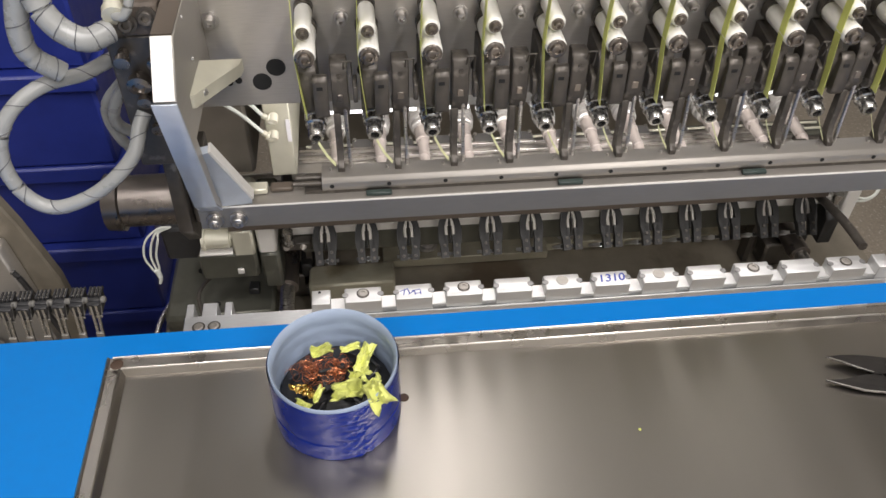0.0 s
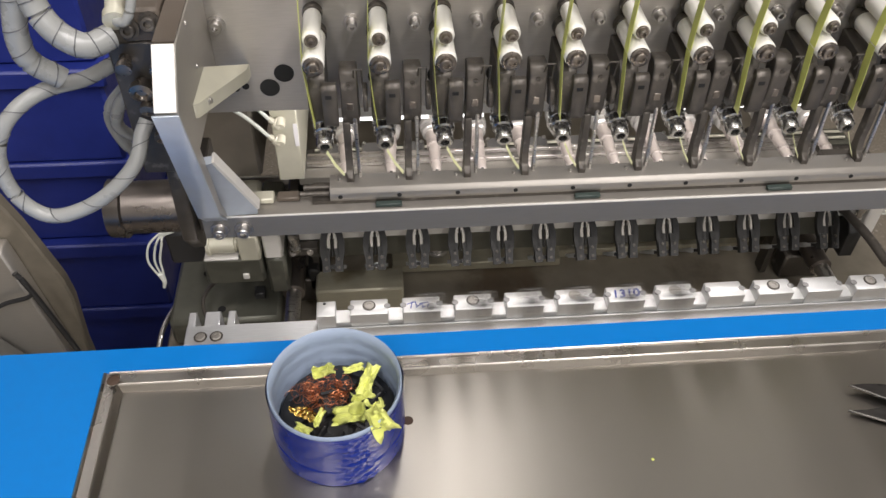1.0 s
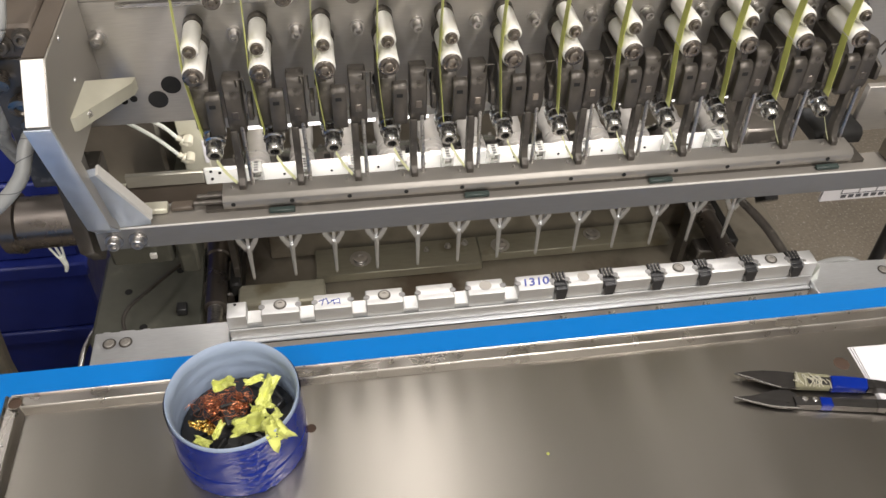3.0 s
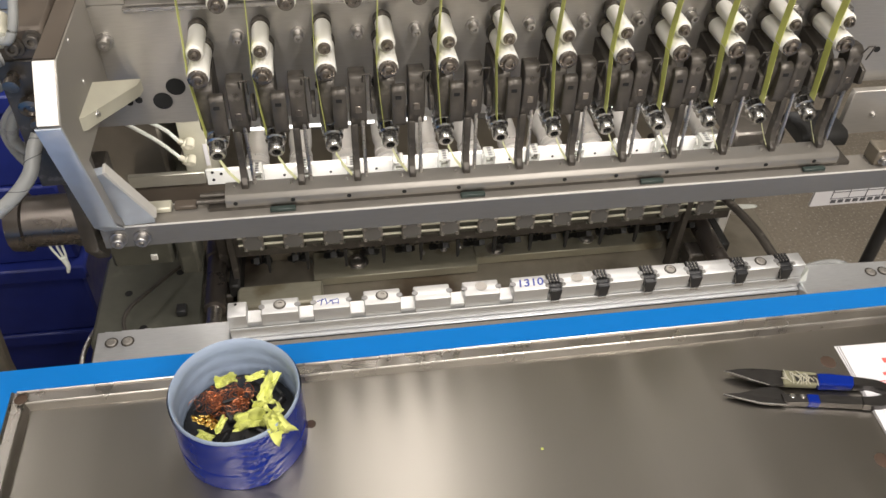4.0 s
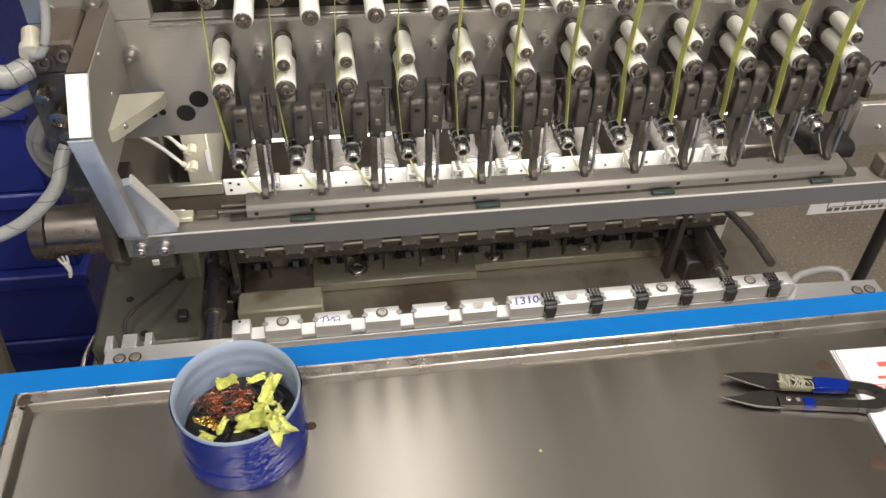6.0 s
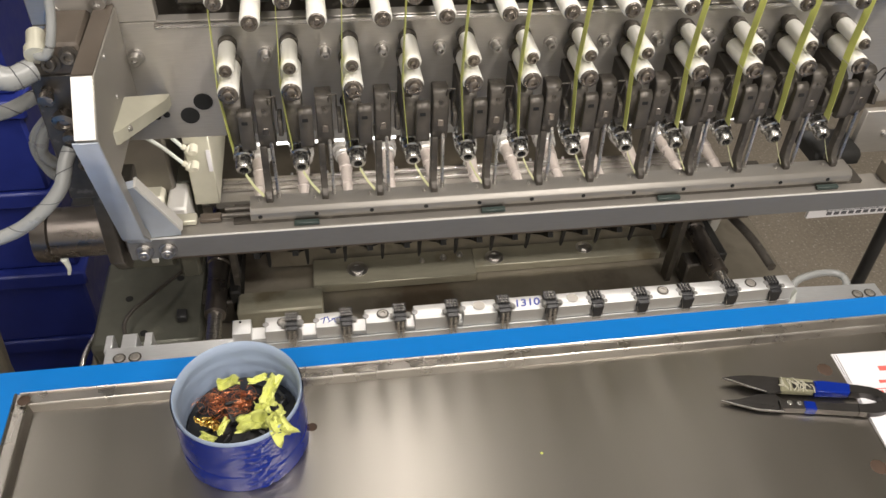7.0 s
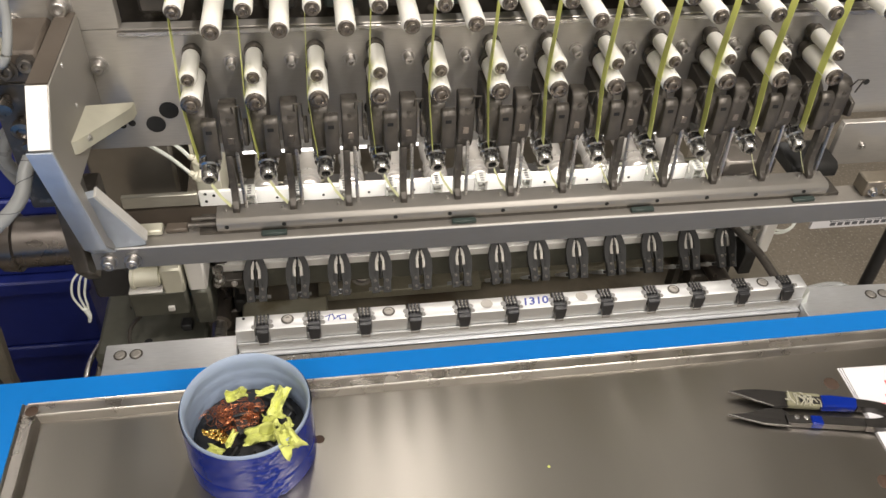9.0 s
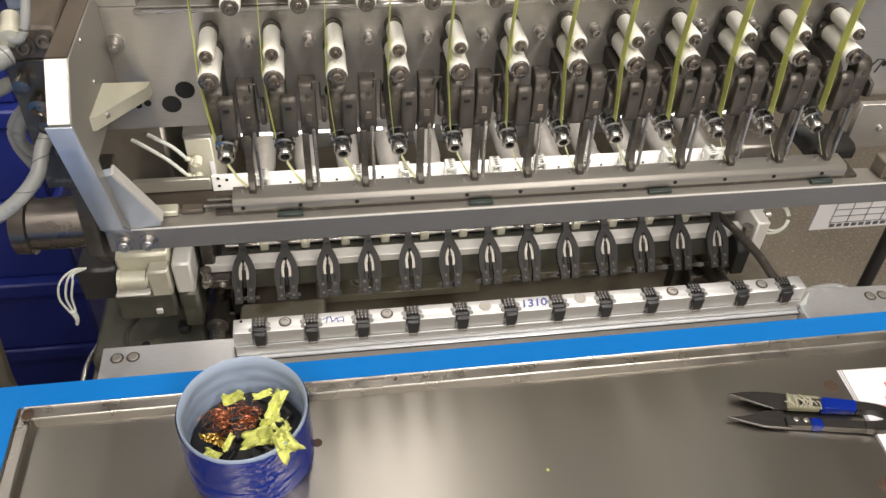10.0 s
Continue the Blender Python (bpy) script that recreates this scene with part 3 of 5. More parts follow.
def build_spindles():
    bank = thing("spindle_bank", "chromed winding spindles with pale nylon noses in a row", "spindle bank")
    part("spindle_housing", bm_box(-0.045, 0.445, 0.255, 0.290, 0.785, 0.845, 0.003), GREYBOX, bank, "grey spindle housing")
    body = mesh_of("spindle_sleeve", bm_lathe([(0, 0.0080), (0.0015, 0.0096), (0.006, 0.0096), (0.0065, 0.0082), (0.009, 0.0082), (0.0095, 0.0112), (0.016, 0.0112), (0.0165, 0.0092), (0.019, 0.0092), (0.0195, 0.0108), (0.026, 0.0108), (0.0265, 0.0098), (0.04, 0.0098), (0.042, 0.011), (0.09, 0.011)], (0, 0.152, 0.813), (0, 1, 0.813), 20), SLEEVE)
    nose = mesh_of("spindle_nose", bm_lathe([(0, 0.0030), (0.001, 0.0040), (0.012, 0.0043), (0.0125, 0.0051), (0.016, 0.0051), (0.0165, 0.0047), (0.036, 0.0056), (0.0365, 0.0064), (0.041, 0.0064), (0.0415, 0.0060), (0.055, 0.0070)], (0, 0.098, 0.812), (0, 1, 0.812), 16), PINK)
    slot = mesh_of("nose_slot", bm_box(-0.0012, 0.0012, 0.097, 0.106, 0.810, 0.8155), HOLE)
    for i in range(N):
        m = pose(-0.0185 + i * P, 0, 0)
        s = part("spindle", body, SLEEVE, bank, "chromed winding spindle", at=m)
        part("spindle_nose", nose, PINK, s, "pale nylon nose")
        part("nose_slot", slot, HOLE, s)

    for y, z in ((0.150, 0.7915), (0.138, 0.7915), (0.250, 0.846)):
        part("bank_rail", bm_box(-0.055, 0.43, y, y + 0.004, z - 0.001, z + 0.003, 0.0005), STEEL, bank, "thin polished rail")
    return bank


SPINDLES = build_spindles()

# ---- taping head: carried sideways and up and down as one ----
def build_head():
    head = thing("taping_head", "steel taping head with twelve tape feeds over a cross bar", "machine head")
    # back plate with a long slot near its top
    zb, zs, zt = 0.941, 1.033, 1.075
    part("back_plate", bm_box(-0.150, 0.600, 0.025, 0.035, zb, zs, 0.0006), PLATE, head, "satin steel back plate")
    part("back_plate", bm_box(-0.150, -0.073, 0.025, 0.035, zs + 0.0002, zt, 0.0006), PLATE, head)
    part("back_plate", bm_box(0.455, 0.600, 0.025, 0.035, zs + 0.0002, zt, 0.0006), PLATE, head)
    part("back_plate", bm_box(-0.150, 0.600, 0.025, 0.035, zt + 0.0002, 1.082, 0.0006), PLATE, head)
    part("slot_back", bm_box(-0.09, 0.47, 0.060, 0.064, 1.00, 1.082), DARK, head, "dark inner panel")
    part("slot_lip", bm_box(-0.075, 0.457, 0.022, 0.0248, zs - 0.004, zs - 0.0005, 0.0005), STEEL, head)
    for i in range(N):
        x = -0.062 + i * P
        part("slot_valve", bm_box(x, x + 0.022, 0.04, 0.059, 1.036, 1.062, 0.002), GREEN if i % 2 else DARK, head)
    # black discs for the shade in the plate's holes, and screws
    for x, z, r in ((-0.0535, 0.9712, 0.0066), (-0.0641, 0.9603, 0.0066)):
        part("plate_hole", bm_lathe([(0, r), (0.0006, r), (0.0007, r * 0.55)], (x, 0.0249, z), (x, -1, z), 20), HOLE, head)
    for x, z, r in ((-0.0915, 1.0085, 0.004), (-0.105, 1.050, 0.005), (-0.135, 1.040, 0.004), (-0.135, 1.062, 0.005)):
        part("bolt", bm_bolt((x, 0.025, z), (0, -1, 0), r, 0.007), SCREW, head)
    for x, z in ((-0.100, 1.034), (-0.0865, 0.9605), (-0.0800, 0.962), (-0.124, 1.02), (0.475, 0.97)):
        part("plate_hole", bm_lathe([(0, 0.0025), (0.0005, 0.0025)], (x, 0.0249, z), (x, -1, z), 12), HOLE, head)
    bolt = mesh_of("bolt", bm_bolt((0, 0.025, 0), (0, -1, 0), 0.0034, 0.008), SCREW)
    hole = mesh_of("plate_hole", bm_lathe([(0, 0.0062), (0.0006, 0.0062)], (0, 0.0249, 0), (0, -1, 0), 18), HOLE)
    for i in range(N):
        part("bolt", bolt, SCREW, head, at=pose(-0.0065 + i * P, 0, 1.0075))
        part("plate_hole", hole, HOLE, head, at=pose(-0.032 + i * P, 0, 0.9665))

    # ceramic rollers
    def roller(name, r, y0, y1, cap):
        L = y1 - y0
        body = mesh_of(name, bm_lathe([(0, r * 0.80), (0.0008, r * 0.95), (0.002, r), (L * 0.5, r * 0.97), (L - 0.002, r), (L, r * 0.9)], (0, y0, 0), (0, 1, 0), 24), CERAMIC)
        c = r * cap
        end = mesh_of("end_cap", bm_lathe([(0, c), (0.0010, c), (0.0014, c * 0.92), (0.0014, c * 0.66), (0.0034, c * 0.62), (0.0038, c * 0.54), (0.0038, c * 0.32), (0.0022, c * 0.28)], (0, y0 - 0.0001, 0), (0, -1, 0), 18), CAP)
        collar = mesh_of("collar", bm_lathe([(0, r * 1.10), (0.0048, r * 1.14), (0.005, r * 0.7), (0.0248 - y1, r * 0.7)] if y1 < 0.0248 else [(0, r * 1.12), (0.006, r * 1.12)], (0, y1, 0), (0, 1, 0), 18), DARK)
        return body, end, collar
    kinds = ((roller("roller", 0.0056, -0.0155, 0.0145, 0.74), -0.030, 1.0184), (roller("roller", 0.0069, -0.0205, 0.0150, 0.93), -0.030, 1.0040),
             (roller("roller", 0.0062, -0.0235, 0.040, 0.84), -0.0105, 1.0548), (roller("roller", 0.0056, -0.0210, 0.040, 0.84), -0.0302, 1.0668))
    for (body, end, collar), x0, z in kinds:
        for i in range(N + (1 if x0 == -0.0302 else 0)):
            r = part("roller", body, CERAMIC, head, "white ceramic tape roller", at=pose(x0 + i * P, 0, z))
            part("end_cap", end, CAP, r)
            part("collar", collar, DARK, r)

    # one tape feed: nozzle on a dark holder, presser arm with finger and rod
    holder = mesh_of("feed_holder", bm_prism([(0.024, 0.994), (-0.002, 0.991), (-0.008, 0.987), (-0.0105, 0.978), (-0.0100, 0.958), (-0.004, 0.952), (0.010, 0.956), (0.024, 0.962)], "x", -0.0080, 0.0040, 0.0006), DARK)
    holder2 = mesh_of("feed_slide", bm_prism([(-0.009, 0.986), (-0.0128, 0.9855), (-0.0150, 0.9825), (-0.0165, 0.958), (-0.0150, 0.955), (-0.010, 0.954)], "x", 0.0012, 0.0108, 0.0006), DARK)
    a, b = Vector((0, 0.0205, 0.9470)), Vector((0, -0.0130, 0.9372))
    nozzle = mesh_of("nozzle", bm_lathe([(0, 0.0052), (0.008, 0.0052), (0.0085, 0.0070), (0.0105, 0.0070), (0.011, 0.0060), (0.0135, 0.0060), (0.014, 0.0080), (0.0185, 0.0080), (0.0190, 0.0070), (0.0205, 0.0066), (0.0210, 0.0074), (0.0240, 0.0074), (0.0248, 0.0060), (0.0265, 0.0055), (0.0270, 0.0060), (0.0330, 0.0058), (0.0345, 0.0050), (0.0346, 0.0032), (0.0290, 0.0030)], a, b, 18), CHROME)
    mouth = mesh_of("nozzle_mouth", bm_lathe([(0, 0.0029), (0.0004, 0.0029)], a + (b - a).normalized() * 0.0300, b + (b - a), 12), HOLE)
    arm = mesh_of("presser_arm", bm_prism([(0.002, 0.9935), (-0.006, 0.9945), (-0.0105, 0.9925), (-0.0125, 0.987), (-0.0132, 0.962), (-0.009, 0.952), (-0.003, 0.954)], "x", -0.0056, 0.0056, 0.0008), DARK)
    slotm = mesh_of("arm_slot", bm_box(-0.0022, 0.0022, -0.0134, -0.0112, 0.966, 0.9715, 0.0004), CAP)
    finger = mesh_of("presser_finger", bm_prism([(-0.005, 0.956), (-0.0115, 0.955), (-0.0130, 0.940), (-0.0128, 0.926), (-0.0150, 0.9185), (-0.0190, 0.9150), (-0.0190, 0.9110), (-0.0150, 0.9105), (-0.0070, 0.911), (-0.0060, 0.925)], "x", -0.0042, 0.0006, 0.0004), DARK)
    rod = mesh_of("presser_rod", bm_rod((0.0038, -0.0105, 0.966), (0.0048, -0.013, 0.9112), 0.0014, 8), STEEL)
    link = mesh_of("arm_link", bm_box(-0.006, 0.006, -0.004, 0.006, 0.953, 0.958, 0.0008), SCREW)
    guide = mesh_of("wire_hook", bm_tube([(-0.008, -0.012, 0.99), (-0.008, -0.016, 0.998), (-0.003, -0.016, 0.998), (-0.003, -0.012, 0.985)], 0.0006, 6), DARK)
    def tape(points):
        return bm_tube(points, 0, flat=(0.0075, 0.00025, (0, 1, 0.0)))
    t1 = mesh_of("tape_strip", tape([(0.012, -0.012, 1.25), (-0.0045, -0.012, 1.066), (-0.0064, -0.012, 1.018), (-0.0070, -0.013, 1.004)]), YELLOW)
    t2 = mesh_of("tape_strip", tape([(-0.0070, -0.0131, 1.003), (-0.0050, -0.0135, 0.975), (-0.0032, -0.013, 0.955)]), YELLOW)
    t3 = mesh_of("tape_tail", bm_tube([(0.0010, -0.0150, 0.9350), (0.006, -0.0155, 0.924), (0.0115, -0.0145, 0.9145)], 0, flat=(0.0024, 0.00025, (0.3, 1, 0.4))), TAIL)
    slide_slot = bmesh.new()
    for z in (0.978, 0.968):
        bm_box(0.0035, 0.0075, -0.0158, -0.0135, z - 0.0012, z + 0.0012, 0, slide_slot)
    slide_slot = mesh_of("slide_slot", slide_slot, HOLE)
    arm_screw = mesh_of("arm_screw", bm_lathe([(0, 0.0017), (0.0012, 0.0016), (0.0013, 0.0008), (0.0006, 0.0007)], (0, -0.0124, 0.985), (0, -1, 0.985), 10), DARK)
    lug = mesh_of("side_lug", bm_prism([(-0.002, 0.980), (-0.014, 0.977), (-0.015, 0.966), (-0.006, 0.962)], "x", 0.0085, 0.0115, 0.0005), DARK)
    for i in range(N):
        x = -0.0285 + i * P
        part("feed_holder", holder, DARK, head, at=pose(x, 0, 0))
        sl = part("feed_slide", holder2, DARK, head, at=pose(x, 0, 0))
        part("slide_slot", slide_slot, HOLE, sl)
        nz = part("nozzle", nozzle, CHROME, head, "chromed tape nozzle", at=pose(x, 0, 0))
        part("nozzle_mouth", mouth, HOLE, nz)
        ar = part("presser_arm", arm, DARK, head, "blackened presser arm", at=pose(x + 0.0185, 0, 0))
        part("arm_slot", slotm, HOLE, ar)
        part("arm_screw", arm_screw, SCREW, ar)
        part("side_lug", lug, DARK, ar)
        part("presser_finger", finger, DARK, head, at=pose(x + 0.0170, 0, 0))
        part("presser_rod", rod, STEEL, head, at=pose(x + 0.0170, 0, 0))
        part("arm_link", link, SCREW, head, at=pose(x + 0.0185, 0, 0))
        part("wire_hook", guide, SCREW, head, at=pose(x + 0.030, 0, 0))
        part("tape_strip", t1, YELLOW, head, "thin yellow tape strip", at=pose(x - 0.0015, 0, 0))
        part("tape_strip", t2, YELLOW, head, "thin yellow tape strip", at=pose(x - 0.0015, 0, 0))
        part("tape_tail", t3, TAIL, head, "cut end of yellow tape", at=pose(x, 0, 0))

    # strip behind the plate's lower edge, its brightness added as glow, in lit lengths
    for i in range(N):
        part("glow_strip", bm_box(-0.022 + i * P, 0.004 + i * P, 0.0375, 0.0455, 0.9215, 0.9255), LIT, head, "glowing white strip")
    part("strip_channel", bm_box(-0.03, 0.46, 0.0355, 0.050, 0.9258, 0.944), ALU, head)

    # cross bar with the guide rail on it
    part("cross_bar", bm_box(-0.1140, 0.560, -0.034, -0.014, 0.8795, 0.8985, 0.0008), BAR, head, "long grey aluminium cross bar")
    # darker sheet puts the shade of the bar's front side into colour
    part("bar_front_shade", bm_box(-0.1136, 0.5595, -0.0352, -0.0342, 0.8800, 0.8978), BAR_FACE, head)
    # pale strip paints the highlight along the bar's top front edge
    part("bar_highlight", bm_box(-0.1136, 0.5595, -0.0354, -0.0343, 0.8979, 0.8988), MATT, head)
    part("rail_base", bm_box(-0.040, 0.452, -0.026, -0.006, 0.8987, 0.9015), DARK, head)
    part("guide_rail", bm_prism([(-0.027, 0.9018), (-0.0275, 0.9045), (-0.0275, 0.9085), (-0.0245, 0.9115), (-0.010, 0.9115), (-0.0085, 0.910), (-0.0085, 0.9018)], "x", -0.0275, 0.4400, 0.0003), BAR, head, "ground steel guide rail")
    part("rail_stub", bm_rod((-0.048, -0.0215, 0.9045), (-0.0278, -0.0215, 0.9045), 0.0020, 10), DARK, head)
    part("rail_stub", bm_rod((-0.046, -0.0150, 0.9045), (-0.0278, -0.0150, 0.9045), 0.0020, 10), DARK, head)
    part("stop_block", bm_box(-0.082, -0.066, -0.0240, -0.0145, 0.8990, 0.9035, 0.0008), CREAM, head)
    part("stop_block", bm_box(-0.064, -0.0485, -0.0225, -0.0145, 0.8990, 0.9025, 0.0008), BROWN, head)
    rh = mesh_of("rail_hole", bm_lathe([(0, 0.0016), (0.0004, 0.0016)], (0, -0.0276, 0.906), (0, -1, 0.906), 10), HOLE)
    rs = mesh_of("rail_pin", bm_lathe([(0, 0.0011), (0.0018, 0.0009)], (0, -0.016, 0.9116), (0, -0.016, 2), 8), SCREW)
    for i in range(N):
        part("rail_hole", rh, HOLE, head, at=pose(-0.0205 + i * P, 0, 0))
        part("rail_pin", rs, SCREW, head, at=pose(-0.021 + i * P, 0, 0))
    for x in (0.012, 0.150, 0.288, 0.420):
        part("rail_carriage", bm_box(x - 0.009, x + 0.009, -0.032, -0.0278, 0.8988, 0.9016, 0.0005), GREEN, head, "dark green carriage seal")
    for x in (-0.103, -0.087):
        part("bolt", bm_bolt((x, -0.0354, 0.8885), (0, -1, 0), 0.0042, 0.007), SCREW, head)

    # side brackets
    def bracket(x0, x1, sgn):
        out = [(-0.060, 1.0450), (-0.0860, 1.0195), (-0.0515, 0.9164), (-0.0365, 0.8990), (-0.0280, 0.8990), (-0.0420, 0.9164), (-0.0600, 0.9760), (0.0245, 0.9740), (0.0245, 1.0450)]
        br = part("side_bracket", bm_prism(out, "x", x0, x1, 0.0007), PLATE, head, "thick steel side bracket")
        # flange tinted with the blue that the bench reflects into it
        part("sloped_flange", bm_prism([(-0.0868, 1.0192), (-0.0523, 0.9160), (-0.0372, 0.8990), (-0.0385, 0.8990), (-0.0540, 0.9160), (-0.0884, 1.0192)], "x", x0 - 0.0012, x1 + 0.0005, 0.0003), ANOD, br, "bluish sloping front flange")
        for yy, zz in ((-0.030, 1.040), (-0.026, 1.010)):
            part("bracket_screw", bm_lathe([(0, 0.0018), (0.0008, 0.0014)], (x1, yy, zz), (x1 + 1, yy, zz), 10), SCREW, br)
        # brown sheet paints the dark reflection on the bracket's top face
        part("top_shade", bm_box(x0 + 0.0005, x1 - 0.0005, -0.0595, 0.0240, 1.0452, 1.0462), BROWN, br)
        # pale sheet paints the upward slope of the bracket as lit
        part("pale_edge", bm_prism([(-0.0606, 1.0452), (-0.0864, 1.0199), (-0.0872, 1.0207), (-0.0614, 1.0460)], "x", x0 + 0.0004, x1 - 0.0004, 0.0002), MATT, br, "pale sheet for the lit bevel")
        return br
    bracket(-0.1090, -0.0965, 1)
    for xa, xb in ((-0.0963, -0.060),):
        def slab(corners, depth):
            bm = bmesh.new()
            front = [bm.verts.new(c) for c in corners]
            back = [bm.verts.new(Vector(c) + Vector(depth)) for c in corners]
            bm.faces.new(front)
            bm.faces.new(back)
            for k in range(len(front)):
                n = (k + 1) % len(front)
                bm.faces.new((front[k], front[n], back[n], back[k]))
            bmesh.ops.recalc_face_normals(bm, faces=bm.faces)
            return bm
        web = part("bar_gusset", slab([(xa - 0.0120, -0.0610, 0.9620), (xa + 0.0030, -0.0566, 0.9620), (xa + 0.0200, -0.0335, 0.9032), (xa + 0.0200, -0.0335, 0.8992), (xa - 0.0120, -0.0350, 0.8992)], (0, 0.005, 0.002)), ANOD, head, "bluish sloping web plate")
        part("pale_edge", slab([(xa + 0.0032, -0.0568, 0.9624), (xa + 0.0048, -0.0566, 0.9630), (xa + 0.0218, -0.0335, 0.9040), (xa + 0.0202, -0.0337, 0.9033)], (0, 0.0065, 0.0026)), MATT, web, "bright ground edge")
        part("plate_gusset", slab([(xa, -0.055, 1.0030), (xa, -0.0104, 0.9997), (xa + 0.0212, 0.0246, 0.9790), (xa + 0.0195, 0.0190, 0.9780), (xa + 0.0020, -0.053, 1.0020)], (0, 0, -0.009)), CREAM, head, "cream corner gusset")
        part("bolt", bm_bolt((xa + 0.0055, -0.037, 0.9940), (-0.3 if xa < 0 else 0.3, -1, 0), 0.0017, 0.003), SCREW, head)
    # connector block with fittings and motor beside the left bracket
    part("connector_plate", bm_box(-0.147, -0.1125, -0.018, -0.006, 0.925, 1.022, 0.001), DARK, head)
    part("connector_block", bm_box(-0.147, -0.1125, -0.0055, 0.0245, 0.985, 1.022, 0.002), DARK, head)
    part("hose_fitting", bm_lathe([(0, 0.005), (0.004, 0.005), (0.0045, 0.0072), (0.009, 0.0072), (0.010, 0.004), (0.008, 0.003)], (-0.132, -0.018, 0.9945), (-0.132, -1, 0.80), 16), CAP, head, "chromed hose fitting")
    for x, z in ((-0.131, 0.983), (-0.127, 0.962), (-0.138, 1.012), (-0.119, 1.010)):
        part("hose_fitting", bm_lathe([(0, 0.0036), (0.006, 0.0036), (0.0062, 0.0048), (0.010, 0.0048), (0.0102, 0.002)], (x, -0.018, z), (x, -1, z - 0.25), 12), CAP, head)
    part("upper_block", bm_box(-0.136, -0.112, -0.020, 0.0245, 1.0225, 1.044, 0.002), BROWN, head, "dark brown clamp block")
    for x, z in ((-0.130, 1.033), (-0.118, 1.037)):
        part("bolt", bm_bolt((x, -0.022, z), (0, -1, 0.2), 0.0042, 0.006), DARK, head)
    part("motor", bm_lathe([(0, 0.012), (0.001, 0.0215), (0.012, 0.0225), (0.013, 0.0195), (0.058, 0.0195), (0.060, 0.017)], (-0.190, 0.012, 0.870), (1, 0.012, 0.870), 32), MOTOR, head, "brushed steel motor barrel")
    part("motor_plate", bm_prism([(-0.012, 0.930), (0.03, 0.930), (0.04, 0.85), (0.0, 0.838), (-0.018, 0.862)], "x", -0.1355, -0.1255, 0.001), DARK, head)
    part("motor_clamp", bm_box(-0.1250, -0.1092, -0.006, 0.020, 0.86, 0.925, 0.001), DARK, head)
    part("bolt", bm_bolt((-0.118, -0.0062, 0.915), (0, -1, 0.1), 0.004, 0.006), SCREW, head)

    # hoses
    def wrap(points, r, turns, lab):
        path = smooth_path(points, 10)
        h = part("hose", bm_tube(path, r, 14), HOSE, head, lab)
        bm = bmesh.new()
        n = len(path)
        spiral = []
        for k in range(n * 6):
            u = k / 6
            i = min(int(u), n - 2)
            p = path[i].lerp(path[i + 1], u - i)
            d = (path[i + 1] - path[i]).normalized()
            sd = d.cross(Vector((0, 1, 0.2))).normalized()
            tp = d.cross(sd).normalized()
            w = 2 * math.pi * turns * k / (n * 6)
            spiral.append(p + (sd * math.cos(w) + tp * math.sin(w)) * r * 1.01)
        bm_tube(spiral, 0.00035, 4, bm)
        part("wrap_seam", bm, GREY_INK, h)
    wrap([(-0.134, -0.024, 0.972), (-0.1376, -0.030, 0.9656), (-0.1425, -0.040, 0.9523), (-0.1582, -0.048, 0.9377), (-0.1797, -0.050, 0.9245), (-0.2017, -0.050, 0.920), (-0.2164, -0.048, 0.9334), (-0.2213, -0.044, 0.9545), (-0.2159, -0.040, 0.9745), (-0.2039, -0.033, 0.9887), (-0.1880, -0.022, 0.9945), (-0.170, -0.008, 0.992), (-0.155, 0.004, 0.994), (-0.140, 0.010, 0.998)], 0.0047, 12, "pale grey spiral-wrapped hose loop")
    wrap([(-0.140, -0.024, 1.030), (-0.152, -0.034, 1.030), (-0.166, -0.034, 1.040), (-0.174, -0.03, 1.058), (-0.170, -0.03, 1.080), (-0.158, -0.03, 1.11)], 0.0072, 9, "pale grey spiral-wrapped hose")
    wrap([(-0.176, -0.022, 1.002), (-0.190, -0.026, 1.02), (-0.186, -0.026, 1.05), (-0.168, -0.026, 1.09), (-0.155, -0.02, 1.12)], 0.0066, 8, "pale grey spiral-wrapped hose")
    part("hose", bm_tube(smooth_path([(-0.140, 0.0, 0.985), (-0.160, 0.01, 0.960), (-0.168, 0.02, 0.935), (-0.155, 0.03, 0.915), (-0.135, 0.03, 0.905)], 8), 0.0042, 10), HOSE, head)
    part("hose", bm_tube(smooth_path([(-0.150, 0.02, 0.975), (-0.176, 0.03, 0.94), (-0.172, 0.04, 0.90), (-0.15, 0.04, 0.885)], 8), 0.004, 10), HOSE, head)
    part("elbow_fitting", bm_lathe([(0, 0.0055), (0.012, 0.0055), (0.0125, 0.0068), (0.018, 0.0068), (0.0185, 0.004)], (-0.137, -0.010, 1.046), (-0.125, -0.10, 1.018), 16), CREAM, head, "cream tube fitting")
    part("hose", bm_tube(smooth_path([(-0.1345, -0.027, 1.0405), (-0.128, -0.030, 1.0425), (-0.123, -0.028, 1.053), (-0.120, -0.022, 1.072), (-0.118, -0.02, 1.11)], 8), 0.0028, 10), HOSE, head, "clear air tube")
    # right end: cheek plate under the back plate and a bolted block on the bar
    part("end_stop", bm_prism([(-0.004, 0.8990), (-0.004, 0.9080), (0.001, 0.9125), (0.030, 0.9125), (0.034, 0.9090), (0.034, 0.8990)], "x", 0.4215, 0.4620, 0.002), FORK, head, "black plastic end stop")
    part("side_panel", bm_box(0.4622, 0.600, 0.012, 0.018, 0.8990, 0.9405, 0.0006), PLATE, head, "light grey end panel")
